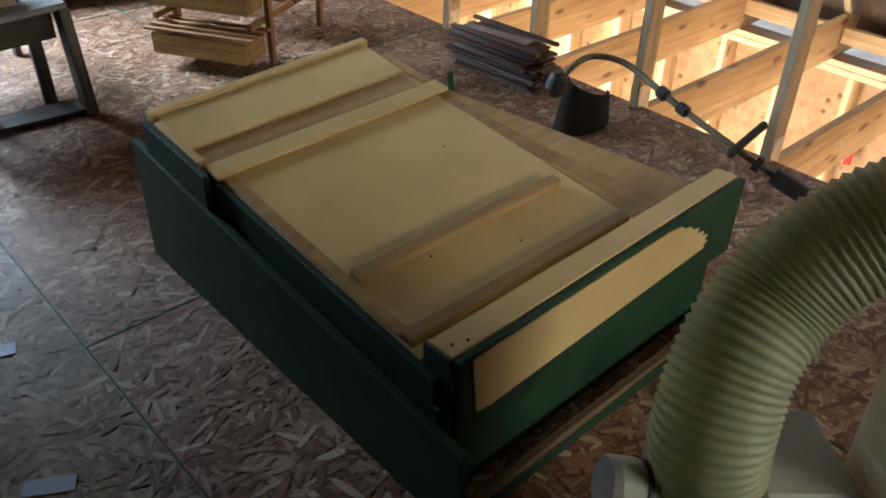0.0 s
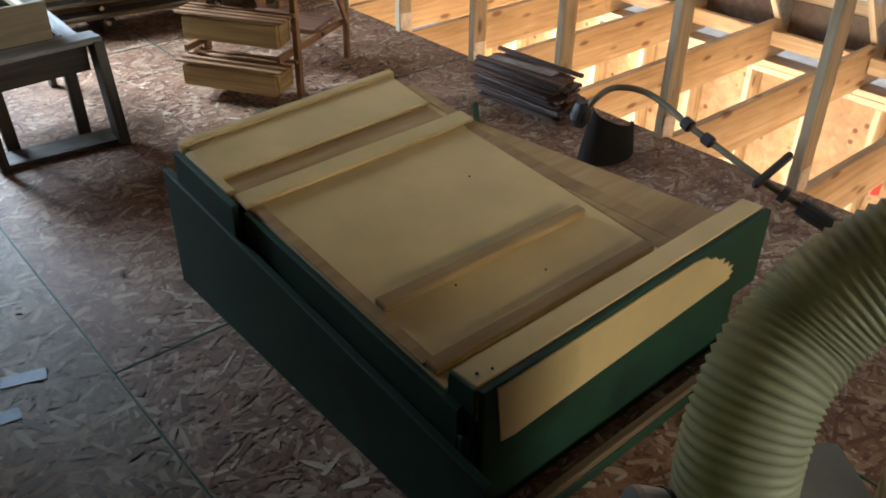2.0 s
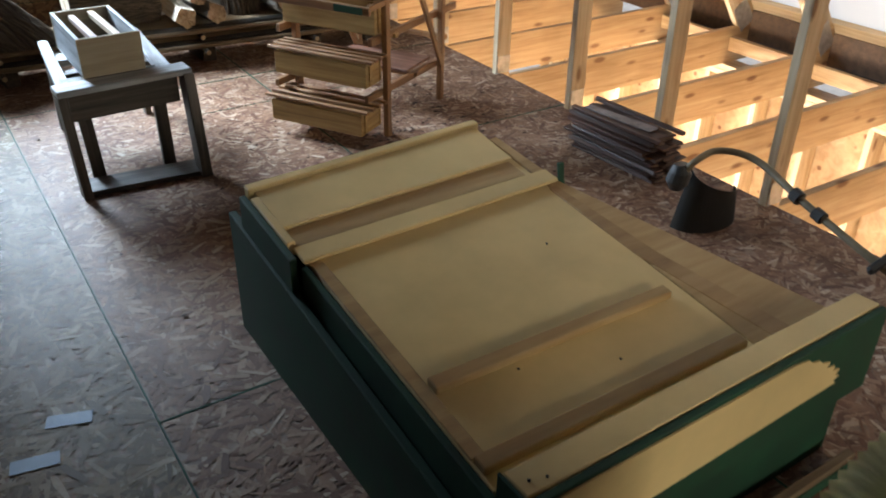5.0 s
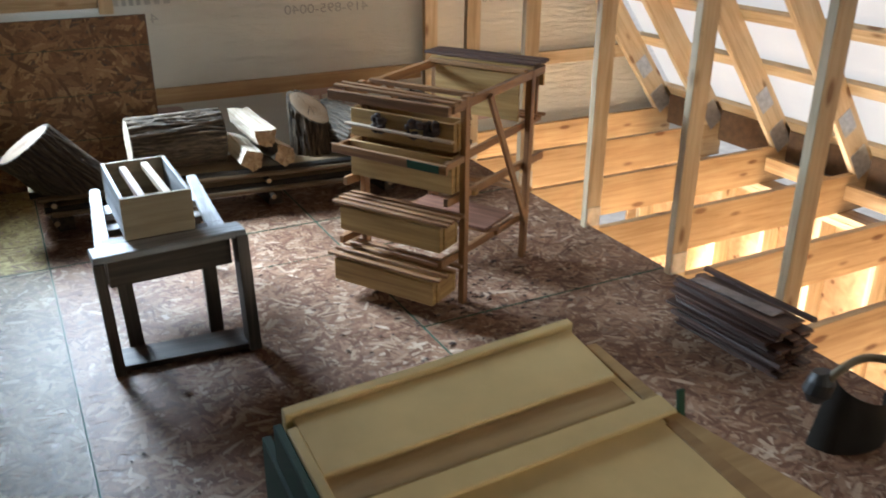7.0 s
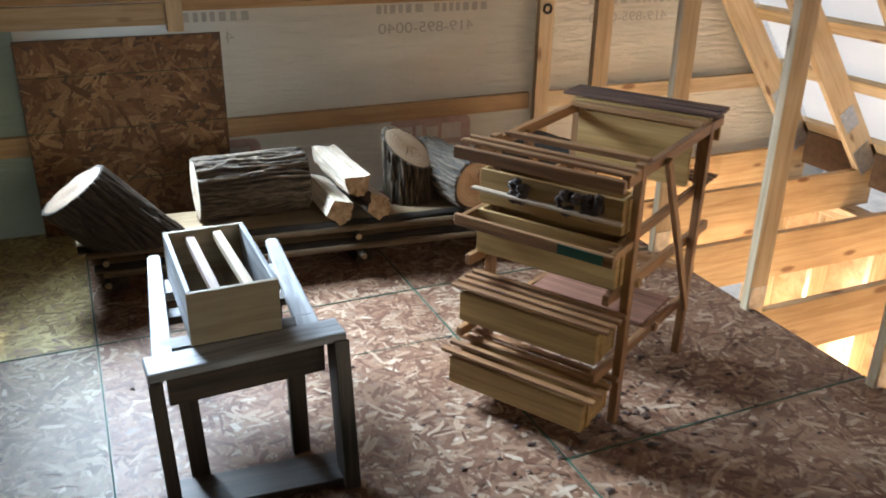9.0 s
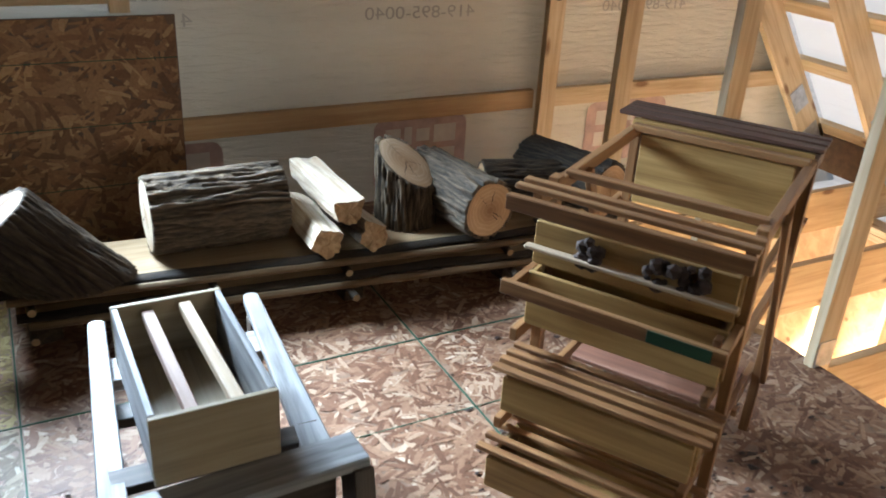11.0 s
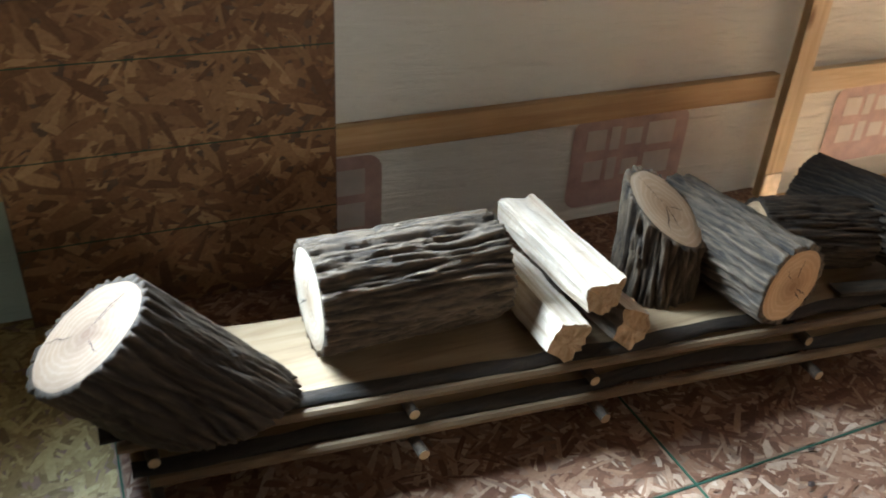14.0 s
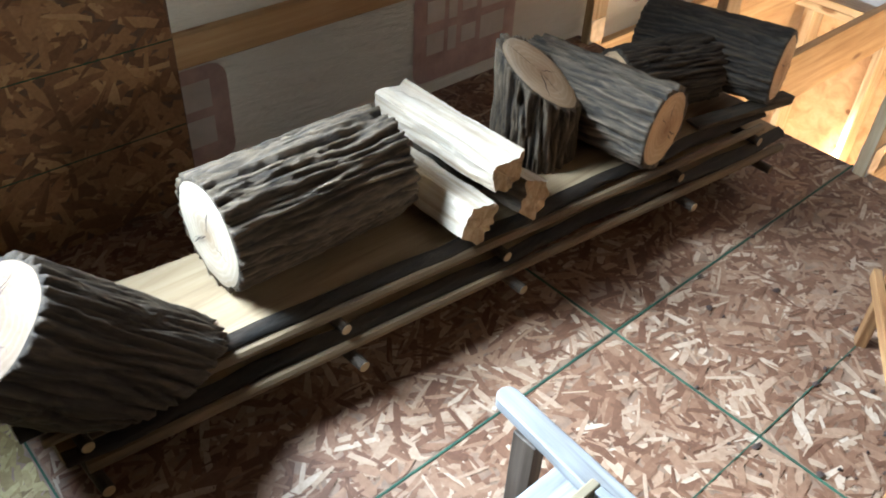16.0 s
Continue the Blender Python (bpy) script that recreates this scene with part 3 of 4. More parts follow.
link("board", box_bm(0.868, 0.893, 0.012, 0.001), BOARDW, panel, Matrix.Translation((0.434, 0.4465, 0.0)))
strands("wood_strand_layer", 0.868, 0.893, 1300, FLAKEW, panel, Matrix.Translation((0, 0, 0.006)), 77, (0.05, 0.15), (0.010, 0.034), label="pressed wood strands")
for z in (0.245, 0.49, 0.735):
    slab("green_line", (0.004, z - 0.0015, 0.0066), (0.864, z + 0.0015, 0.0092), EDGEGREEN, panel)


# ---- the green and cream case ----
def prism(pts, z0, z1):
    """An upright block over a plan outline; z0 and z1 are heights or functions of (x, y)."""
    f0 = z0 if callable(z0) else (lambda x, y: z0)
    f1 = z1 if callable(z1) else (lambda x, y: z1)
    bm = bmesh.new()
    lo = [bm.verts.new((x, y, f0(x, y))) for x, y in pts]
    hi = [bm.verts.new((x, y, f1(x, y))) for x, y in pts]
    bm.faces.new(lo[::-1])
    bm.faces.new(hi)
    for k in range(len(pts)):
        j = (k + 1) % len(pts)
        bm.faces.new((lo[k], lo[j], hi[j], hi[k]))
    bmesh.ops.recalc_face_normals(bm, faces=bm.faces[:])
    bmesh.ops.bevel(bm, geom=bm.edges[:], offset=0.003, segments=1, affect="EDGES")
    return bm


def slope(dz):
    return lambda x, y: 0.4024 + 0.0196 * x + 0.094 * (y - 1.5) + dz


case = thing("wooden_case", Matrix.Scale(0.975, 4), "dark green wooden case with a sloping cream panelled top", "wooden case")
top = lambda x, y: 0.2564 + 0.109 * (y - 0.83)
link("side_board", prism([(0.818, 0.805), (0.842, 0.805), (0.842, 2.235), (0.818, 2.235)], 0.0, top), GREEN, case)
link("side_board", prism([(1.660, 2.18), (1.680, 2.18), (1.685, 1.80), (1.915, 0.925), (1.895, 0.925), (1.665, 1.79)], 0.0, slope(-0.050)), GREEN, case)
link("end_board", prism([(0.844, 2.19), (1.658, 2.19), (1.658, 2.21), (0.844, 2.21)], 0.0, 0.38), GREEN, case)
link("front_wall", prism([(0.844, 0.907), (1.90, 0.922), (1.90, 0.942), (0.844, 0.927)], 0.0, 0.30), GREEN, case)
bar("bottom_rail", (0.844, 0.822, 0.018), (1.905, 0.842, 0.018), 0.022, 0.034, GREEN, case)
# same darkened wood, for the shade low at the case's front
bar("wood_strip", (0.846, 0.826, 0.048), (1.903, 0.846, 0.048), 0.024, 0.022, EDGEWOOD, case, label="bare wood strip")
# sloping top with its battens
link("panel", prism([(0.870, 0.99), (1.640, 0.99), (1.655, 2.155), (0.870, 2.148)], slope(-0.02), slope(0)), CREAM, case)
link("tray_side", prism([(0.850, 0.93), (0.869, 0.93), (0.869, 1.80), (0.850, 1.80)], slope(-0.12), slope(-0.004)), GREEN, case)
link("tray_side", prism([(0.826, 1.81), (0.846, 1.81), (0.846, 2.15), (0.826, 2.15)], slope(-0.085), slope(0.016)), GREEN, case)
link("tray_edge", prism([(0.8475, 1.875), (0.872, 1.875), (0.872, 2.12), (0.8475, 2.12)], slope(-0.02), slope(0.020)), CREAM, case)
link("side_plank", prism([(1.6425, 0.985), (1.920, 0.985), (1.700, 1.80), (1.690, 2.12), (1.6565, 2.12)], slope(-0.025), slope(0.001)), CREAMWOOD, case, label="tapered bare pine plank")
link("stained_seam", prism([(1.705, 0.990), (1.775, 0.990), (1.700, 1.40), (1.672, 1.79), (1.640, 1.79), (1.640, 1.42)], slope(-0.012), slope(0.0028)), SEAM, case, label="brown stained bare seam")
link("far_rim", prism([(0.858, 2.160), (1.668, 2.193), (1.668, 2.220), (0.858, 2.190)], slope(-0.06), slope(0.022)), CREAM, case)
link("far_board", prism([(0.8725, 1.958), (1.640, 1.972), (1.650, 2.186), (0.8725, 2.156)], slope(0.001), slope(0.013)), CREAM, case)
link("groove_strip", prism([(0.8725, 1.872), (1.625, 1.878), (1.625, 1.968), (0.8725, 1.954)], slope(0.001), slope(0.004)), CREAMWOOD, case, label="bare brown groove")
link("cross_rail", prism([(0.858, 1.795), (1.690, 1.805), (1.690, 1.870), (0.858, 1.865)], slope(0.001), slope(0.013)), CREAM, case)
link("left_stile", prism([(0.871, 1.07), (0.905, 1.07), (0.905, 1.785), (0.871, 1.785)], slope(0.001), slope(0.005)), CREAMWOOD, case, label="bare wood border strip")
# browner than the cream top: side shade is put into the battens' colour
link("batten", prism([(0.9065, 1.250), (1.590, 1.238), (1.590, 1.272), (0.9065, 1.290)], slope(0.001), slope(0.022)), CREAMWOOD, case)
link("batten", prism([(0.8725, 1.025), (1.615, 1.020), (1.615, 1.058), (0.8725, 1.065)], slope(0.001), slope(0.022)), CREAMWOOD, case)
link("near_rail", prism([(0.880, 0.905), (1.955, 0.920), (1.947, 0.984), (0.877, 0.980)], 0.345, lambda x, y: 0.428 + 0.02 * (x - 0.9)), CREAM, case)
link("front_board", prism([(0.878, 0.882), (1.957, 0.897), (1.957, 0.917), (0.878, 0.902)], lambda x, y: 0.20 + 0.01 * (x - 0.9), lambda x, y: 0.426 + 0.02 * (x - 0.9)), GREEN, case)
bm = bmesh.new()
ragged = [(0.912, 0.420), (0.930, 0.262), (0.97, 0.255), (1.80, 0.296), (1.785, 0.306), (1.807, 0.315), (1.788, 0.324), (1.80, 0.338), (1.768, 0.345), (1.775, 0.358), (1.738, 0.366), (1.748, 0.380), (1.715, 0.389), (1.70, 0.404), (1.672, 0.409), (1.655, 0.424), (1.60, 0.432)]
face = bm.faces.new([bm.verts.new((x, 0.881 + 0.0139 * (x - 0.878), z)) for x, z in ragged])
ext = bmesh.ops.extrude_face_region(bm, geom=[face])["geom"]
bmesh.ops.translate(bm, verts=[v for v in ext if isinstance(v, bmesh.types.BMVert)], vec=(0, -0.004, 0))
bmesh.ops.recalc_face_normals(bm, faces=bm.faces[:])
link("front_panel", bm, CREAM, case, label="ragged unpainted cream panel")
link("end_block", prism([(0.868, 0.90), (0.8765, 0.90), (0.8765, 0.985), (0.868, 0.985)], 0.24, 0.427), GREEN, case)
bar("clip", (1.705, 1.80, 0.41), (1.705, 1.82, 0.52), 0.02, 0.012, GREEN, case)
bm = bmesh.new()
for x, y in ((1.461, 1.573), (1.108, 1.230), (0.905, 0.935), (0.94, 0.925), (1.33, 1.14)):
    bmesh.ops.create_icosphere(bm, subdivisions=1, radius=0.004, matrix=Matrix.Translation((x, y, 0.430 if y < 0.97 else slope(0)(x, y))))
link("nail_heads", bm, BLACK, case)


# ---- dust collector with its hose ----
dc = thing("dust_collector", Matrix.Scale(0.975, 4), "dust collector with pale green ribbed hose and dusty plastic bag", "dust collector")
def even(points, step):
    """The same line with points at even steps."""
    out, left = [points[0]], step
    for a, b in zip(points, points[1:]):
        seg, pos = (b - a).length, 0.0
        while pos + left <= seg:
            pos += left
            out.append(a.lerp(b, pos / seg))
            left = step
        left -= seg - pos
    return out


pts = even(smooth_path([(0.835, 0.305, 0.40), (0.835, 0.315, 0.50), (0.830, 0.322, 0.60), (0.829, 0.336, 0.715), (0.881, 0.352, 0.817), (0.950, 0.350, 0.882), (1.003, 0.322, 0.944), (1.060, 0.266, 1.005), (1.10, 0.18, 1.050), (1.15, 0.05, 1.06), (1.18, -0.10, 0.97), (1.18, -0.25, 0.75)], 400), 0.0032)
link("hose", tube_bm(pts, [0.0822 + 0.0030 * math.cos(i * math.pi / 2) for i in range(len(pts))], 40, False), HOSE, dc, smooth=True, label="pale green ribbed plastic hose")
link("inlet_port", tube_bm([(0.700, 0.410, 0.640), (0.706, 0.405, 0.638), (0.790, 0.350, 0.605)], [0.040, 0.044, 0.044], 28), GREY, dc)
link("clamp_ring", tube_bm([(0.737, 0.385, 0.626), (0.743, 0.381, 0.6235)], 0.0465, 28), BLACK, dc)
link("housing", tube_bm([(0.86, 0.26, 0.0), (0.86, 0.26, 0.02), (0.86, 0.26, 0.46), (0.86, 0.26, 0.48)], [0.15, 0.165, 0.165, 0.15], 36), GREY, dc)
m, ln = along((0.875, 0.315, 0.585), (1.00, 0.225, 0.565))
link("top_plate", box_bm(ln, 0.17, 0.16, 0.006), GREY, dc, m)
bm = tube_bm(smooth_path([(1.12, 0.06, 0.02), (1.12, 0.06, 0.15), (1.11, 0.06, 0.40), (1.12, 0.07, 0.65), (1.14, 0.09, 0.82), (1.15, 0.10, 0.90)], 40), [0.10 + 0.06 * math.sin(math.pi * (0.15 + 0.72 * i / 40)) for i in range(41)], 48)
for v in bm.verts:
    v.co += Vector((1, 0.4, 0)) * 0.018 * noise.noise((v.co.x * 14, v.co.y * 14, v.co.z * 4))
link("bag", bm, BAG, dc, smooth=True, label="dusty translucent plastic bag")


# ---- string trimmer ----
tr = thing("string_trimmer", Matrix.Identity(4), "old curved-shaft string trimmer lying on the floor", "string trimmer")
shaft = smooth_path([(2.36, 1.91, 0.22), (2.40, 1.885, 0.29), (2.478, 1.85, 0.325), (2.538, 1.733, 0.315), (2.504, 1.492, 0.26), (2.475, 1.204, 0.20), (2.513, 1.015, 0.13)], 48)
link("shaft", tube_bm(shaft, 0.0125, 12), SHAFT, tr, smooth=True)
link("head", tube_bm([(2.37, 1.925, 0.27), (2.372, 1.92, 0.24), (2.365, 1.925, 0.20), (2.36, 1.925, 0.17)], [0.025, 0.040, 0.042, 0.02], 16), BLACK, tr)
bm = bmesh.new()
a0, a1, nn, nr = 172, 352, 24, 8
rows_ = []
for q in range(nr + 1):
    f, row = q / nr, []
    for k in range(nn + 1):
        u = k / nn
        a = radians(a0 + (a1 - a0) * u)
        high = 0.235 - 0.125 * u ** 0.75
        rad = 0.150 - (0.055 * (1 - u) + 0.006) * f
        row.append(bm.verts.new((2.535 + rad * math.cos(a), 1.925 + 0.72 * rad * math.sin(a), high * f + 0.003 * math.sin(7 * u) * f)))
    rows_.append(row)
for r0, r1 in zip(rows_, rows_[1:]):
    for k in range(nn):
        bm.faces.new((r0[k], r0[k + 1], r1[k + 1], r1[k]))
bmesh.ops.solidify(bm, geom=bm.faces[:], thickness=0.006)
link("guard", bm, GUARD, tr, label="dusty dark plastic guard")
for k, w in ((30, 0.024), (33, 0.022), (43, 0.03)):
    link("clamp", tube_bm([shaft[k], shaft[k + 1]], w, 10), BLACK, tr)
bar("handle", (2.43, 1.20, 0.185), (2.59, 1.17, 0.27), 0.026, 0.03, BLACK, tr, bevel=0.01)
link("grip", tube_bm([shaft[46], shaft[48], (2.54, 0.90, 0.09), (2.55, 0.84, 0.07)], [0.03, 0.034, 0.028, 0.022], 12), BLACK, tr)

# ---- stack of dark slats ----
stack = thing("stack_of_slats", turned(2.665, 2.50, 0, 93), "ragged stack of dark brown weathered slats by the floor's edge", "wood stack")
rnd = random.Random(4)
for k in range(11):
    for s in range(3):
        a, b2 = -0.25 + rnd.uniform(-0.025, 0.05), 0.25 + rnd.uniform(-0.06, 0.025)
        y0, y1 = (s - 1) * 0.062 + rnd.uniform(-0.014, 0.014), (s - 1) * 0.062 + rnd.uniform(-0.014, 0.014)
        z = 0.0085 + k * 0.0148
        bar("slat", (a, y0, z), (b2, y1, z + rnd.uniform(-0.002, 0.002)), 0.062 + rnd.uniform(-0.012, 0.012), 0.0125, DARKSLAT, stack, warp=0.0045, bevel=0.0015)

bar("top_board", (-0.15, -0.012, 0.1725), (0.21, 0.020, 0.1725), 0.060, 0.008, DUSTY, stack, label="grey dusty top board", warp=0.004)
bar("edge_slat", (-0.26, 0.070, 0.178), (0.24, 0.085, 0.178), 0.020, 0.016, DARKSLAT, stack, warp=0.004)
bar("edge_slat", (-0.25, -0.080, 0.176), (0.25, -0.072, 0.177), 0.018, 0.014, DARKSLAT, stack, warp=0.004)

# ---- low stand with arms, and the open box on it ----
st = thing("wooden_stand", Matrix.Identity(4), "low worn grey wooden stand with two long arms", "wooden stand")
bar("front_top", (0.570, 3.365, 0.415), (1.085, 3.393, 0.415), 0.095, 0.026, PAINTED, st, bevel=0.004)
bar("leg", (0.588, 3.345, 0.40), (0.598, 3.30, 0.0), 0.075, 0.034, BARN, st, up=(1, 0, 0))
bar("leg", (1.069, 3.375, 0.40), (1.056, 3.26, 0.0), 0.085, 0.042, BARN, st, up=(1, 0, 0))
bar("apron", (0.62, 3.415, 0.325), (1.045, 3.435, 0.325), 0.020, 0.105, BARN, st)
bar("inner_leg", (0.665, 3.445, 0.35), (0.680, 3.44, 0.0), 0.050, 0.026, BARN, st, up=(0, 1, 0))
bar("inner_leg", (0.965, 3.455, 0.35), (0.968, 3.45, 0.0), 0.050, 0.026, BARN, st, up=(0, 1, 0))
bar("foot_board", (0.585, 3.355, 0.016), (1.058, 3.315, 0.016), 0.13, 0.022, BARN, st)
def arm(p0, p1, w0, w1, thick):
    """A plank from p0 to p1 that narrows from w0 to w1, its far tip rounded."""
    m, length = along(p0, p1)
    bm = bmesh.new()
    edge = [(-length / 2, -w0 / 2)]
    edge += [(length / 2 - w1 * 0.45 + w1 * 0.45 * math.cos(radians(a)), w1 / 2 * math.sin(radians(a))) for a in range(-90, 91, 18)]
    edge += [(-length / 2, w0 / 2)]
    face = bm.faces.new([bm.verts.new((x, y, -thick / 2)) for x, y in edge])
    ext = bmesh.ops.extrude_face_region(bm, geom=[face])["geom"]
    bmesh.ops.translate(bm, verts=[v for v in ext if isinstance(v, bmesh.types.BMVert)], vec=(0, 0, thick))
    bmesh.ops.recalc_face_normals(bm, faces=bm.faces[:])
    bmesh.ops.bevel(bm, geom=bm.edges[:], offset=0.003, segments=1, affect="EDGES")
    return link("arm", bm, PAINTED, st, m)


arm((0.615, 3.40, 0.395), (0.671, 4.145, 0.378), 0.055, 0.042, 0.026)
arm((1.010, 3.43, 0.395), (1.064, 4.145, 0.380), 0.066, 0.042, 0.026)
bar("cross_rail", (0.66, 3.94, 0.352), (1.06, 3.94, 0.352), 0.10, 0.030, PAINTED, st)
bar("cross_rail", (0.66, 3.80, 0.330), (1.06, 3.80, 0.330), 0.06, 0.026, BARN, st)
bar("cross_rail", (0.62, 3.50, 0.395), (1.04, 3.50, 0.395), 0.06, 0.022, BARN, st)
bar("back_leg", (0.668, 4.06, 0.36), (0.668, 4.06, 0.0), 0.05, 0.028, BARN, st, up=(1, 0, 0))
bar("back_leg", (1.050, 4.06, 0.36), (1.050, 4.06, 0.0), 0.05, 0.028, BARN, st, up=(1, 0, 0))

bx = thing("open_wooden_box", turned(0.808, 3.64, 0.43, 0.8), "open pale wooden box holding loose slats, on the stand", "wooden box")
W, D, Hh = 0.238, 0.425, 0.150
# dull ends and paler bluish sides: the backlight is put into their colours
bar("end_board", (-W / 2, -D / 2, Hh / 2), (W / 2, -D / 2, Hh / 2), 0.014, Hh, BOXWOOD, bx)
bar("end_board", (-W / 2, D / 2, Hh / 2), (W / 2, D / 2, Hh / 2), 0.014, Hh, BOXWOOD, bx)
bar("side_board", (-W / 2 + 0.008, -D / 2 + 0.008, Hh / 2), (-W / 2 + 0.008, D / 2 - 0.008, Hh / 2), 0.014, Hh, PAINTED, bx)
bar("side_board", (W / 2 - 0.008, -D / 2 + 0.008, Hh / 2), (W / 2 - 0.008, D / 2 - 0.008, Hh / 2), 0.014, Hh, PAINTED, bx)
bar("bottom", (0, -D / 2 + 0.01, 0.008), (0, D / 2 - 0.01, 0.008), W - 0.03, 0.012, BOXWOOD, bx)
bar("slat", (-0.035, -D / 2 + 0.01, 0.118), (-0.045, D / 2 - 0.015, 0.125), 0.026, 0.024, PINK, bx, label="pinkish loose slat")
bar("slat", (0.050, -D / 2 + 0.01, 0.122), (0.035, D / 2 - 0.015, 0.130), 0.026, 0.024, PALE, bx, label="pale loose slat")

# ---- tiered rack of slatted trays ----
# its own axes: x across to the far side, -y into the depth
RM = turned(1.905, 3.228, 0, 121.0)
rack = thing("plant_rack", RM, "brown wooden tiered rack with slatted trays", "rack")
def rp(l, d, z):
    return (l, -d, z)


for l in (0.0, 0.47):
    bar("leg", rp(l, 0.0, 0), rp(l, 0.0, 0.845), 0.034, 0.026, RACKWOOD, rack, up=(1, 0, 0))
    bar("leg", rp(l, 0.535, 0), rp(l, 0.550, 0.845), 0.034, 0.026, RACKWOOD, rack, up=(1, 0, 0))
    bar("top_rail", rp(l, -0.10, 0.815), rp(l, 0.66, 0.83), 0.022, 0.034, RACKWOOD, rack)
    bar("mid_rail", rp(l + 0.024, -0.10, 0.455), rp(l + 0.024, 0.74, 0.425), 0.020, 0.034, RACKWOOD, rack)
    bar("upper_rail", rp(l + 0.024, -0.10, 0.600), rp(l + 0.024, 0.70, 0.61), 0.018, 0.030, RACKWOOD, rack)
    bar("low_rail", rp(l + 0.024, -0.14, 0.215), rp(l + 0.024, 0.58, 0.185), 0.020, 0.032, RACKWOOD, rack)
    bar("brace", rp(l - 0.022, 0.145, 0.82), rp(l - 0.022, 0.500, 0.20), 0.030, 0.016, RACKWOOD, rack, up=(1, 0, 0))
bar("cross_rail", rp(0, 0.30, 0.20), rp(0.47, 0.30, 0.20), 0.03, 0.02, RACKWOOD, rack)
bar("shelf_board", rp(0.03, 0.36, 0.226), rp(0.46, 0.36, 0.226), 0.24, 0.014, REDWOOD, rack, label="reddish brown shelf board")
bar("cross_rail", rp(0, 0.60, 0.30), rp(0.47, 0.60, 0.30), 0.03, 0.02, RACKWOOD, rack)
bar("cross_rail", rp(0, 0.10, 0.44), rp(0.47, 0.10, 0.44), 0.03, 0.02, TRAYWOOD, rack)
bar("cross_rail", rp(0, 0.06, 0.835), rp(0.47, 0.06, 0.835), 0.028, 0.018, RACKWOOD, rack)
bar("back_panel", rp(0.03, 0.50, 0.73), rp(0.44, 0.50, 0.73), 0.012, 0.20, TRAYWOOD, rack, label="thin brown panel")
bar("cross_rail", rp(0, 0.50, 0.845), rp(0.47, 0.50, 0.845), 0.03, 0.018, RACKWOOD, rack)
bar("cross_rail", rp(0, 0.56, 0.85), rp(0.48, 0.53, 0.85), 0.028, 0.016, TRAYWOOD, rack)


def tray(d0, d1, ztop, height, slats, material, slat_material, x0=-0.01, x1=0.50, front=TRAYWOOD):
    t = link("tray", box_bm(x1 - x0 - 0.05, d1 - d0 - 0.02, 0.010, 0.001), material, rack, Matrix.Translation(rp((x0 + x1) / 2, (d0 + d1) / 2, ztop - height)))
    c = Vector(rp((x0 + x1) / 2, (d0 + d1) / 2, ztop - height))
    def q(l, d, z):
        return tuple(Vector(rp(l, d, z)) - c)
    zc = ztop - height / 2 - 0.012
    bar("front_board", q(x0 + 0.02, d0 + 0.01, zc), q(x1 - 0.02, d0 + 0.01, zc), 0.012, height - 0.024, front, t)
    bar("back_board", q(x0 + 0.02, d1 - 0.01, zc), q(x1 - 0.02, d1 - 0.01, zc), 0.012, height - 0.024, material, t)
    for x in (x0 + 0.028, x1 - 0.028):
        bar("end_board", q(x, d0 + 0.017, zc), q(x, d1 - 0.017, zc), 0.012, height - 0.024, material, t)
        bar("cleat", q(x - 0.008, d0 + 0.03, zc), q(x - 0.008, d0 + 0.05, zc), 0.010, height - 0.03, material, t)
    for k in range(slats):
        d = d0 + 0.012 + (d1 - d0 - 0.024) * k / max(1, slats - 1)
        bar("slat", q(x0 - 0.012, d, ztop - 0.006), q(x1 + 0.012, d, ztop - 0.006), 0.022, 0.013, slat_material, t, warp=0.0015)
    return t


tray(-0.215, -0.035, 0.187, 0.115, 4, TRAYWOOD, RACKWOOD)
tray(-0.165, -0.025, 0.395, 0.120, 4, TRAYWOOD, RACKWOOD)
tray(-0.080, 0.03, 0.648, 0.165, 0, TRAYWOOD, RACKWOOD)
bar("tray_rail", rp(-0.01, -0.145, 0.600), rp(0.515, -0.145, 0.605), 0.016, 0.036, RACKWOOD, rack)
bar("tray_rail_patch", rp(0.02, -0.1545, 0.600), rp(0.16, -0.1545, 0.602), 0.003, 0.030, GREEN, rack, label="dark green painted patch")
for l in (0.0, 0.49):
    bar("tray_arm", rp(l, -0.14, 0.61), rp(l, 0.0, 0.61), 0.018, 0.024, RACKWOOD, rack)
tray(-0.070, 0.03, 0.775, 0.130, 0, TRAYWOOD, RACKWOOD)
bar("ledge_strip", rp(0.0, -0.090, 0.690), rp(0.49, -0.090, 0.695), 0.022, 0.010, PALE, rack, label="pale ledge strip")
for d in (-0.145, -0.105, -0.06):
    bar("top_slat", rp(-0.02, d, 0.818 if d < -0.12 else 0.838), rp(0.52, d, 0.816 if d < -0.12 else 0.842), 0.022, 0.036 if d < -0.12 else 0.012, RACKWOOD, rack)
for k in range(5):
    bar("top_slat", rp(-0.02, 0.555 + k * 0.027, 0.868 - (k % 2) * 0.004), rp(0.53, 0.555 + k * 0.027, 0.866), 0.025, 0.012, DARKSLAT, rack, label="dark brown slat")
for l in (0.03, 0.44):
    for d in (0.585, 0.66):
        bar("stile", rp(l, d, 0.62), rp(l, d, 0.855), 0.016, 0.022, RACKWOOD, rack, up=(1, 0, 0))
bar("tray_board", rp(0.0, 0.675, 0.80), rp(0.47, 0.675, 0.80), 0.012, 0.09, TRAYWOOD, rack)
for d in (0.60, 0.64, 0.68):
    bar("shelf_slat", rp(-0.01, d, 0.628), rp(0.50, d, 0.628), 0.022, 0.012, RACKWOOD, rack)
bm = bmesh.new()
rnd = random.Random(9)
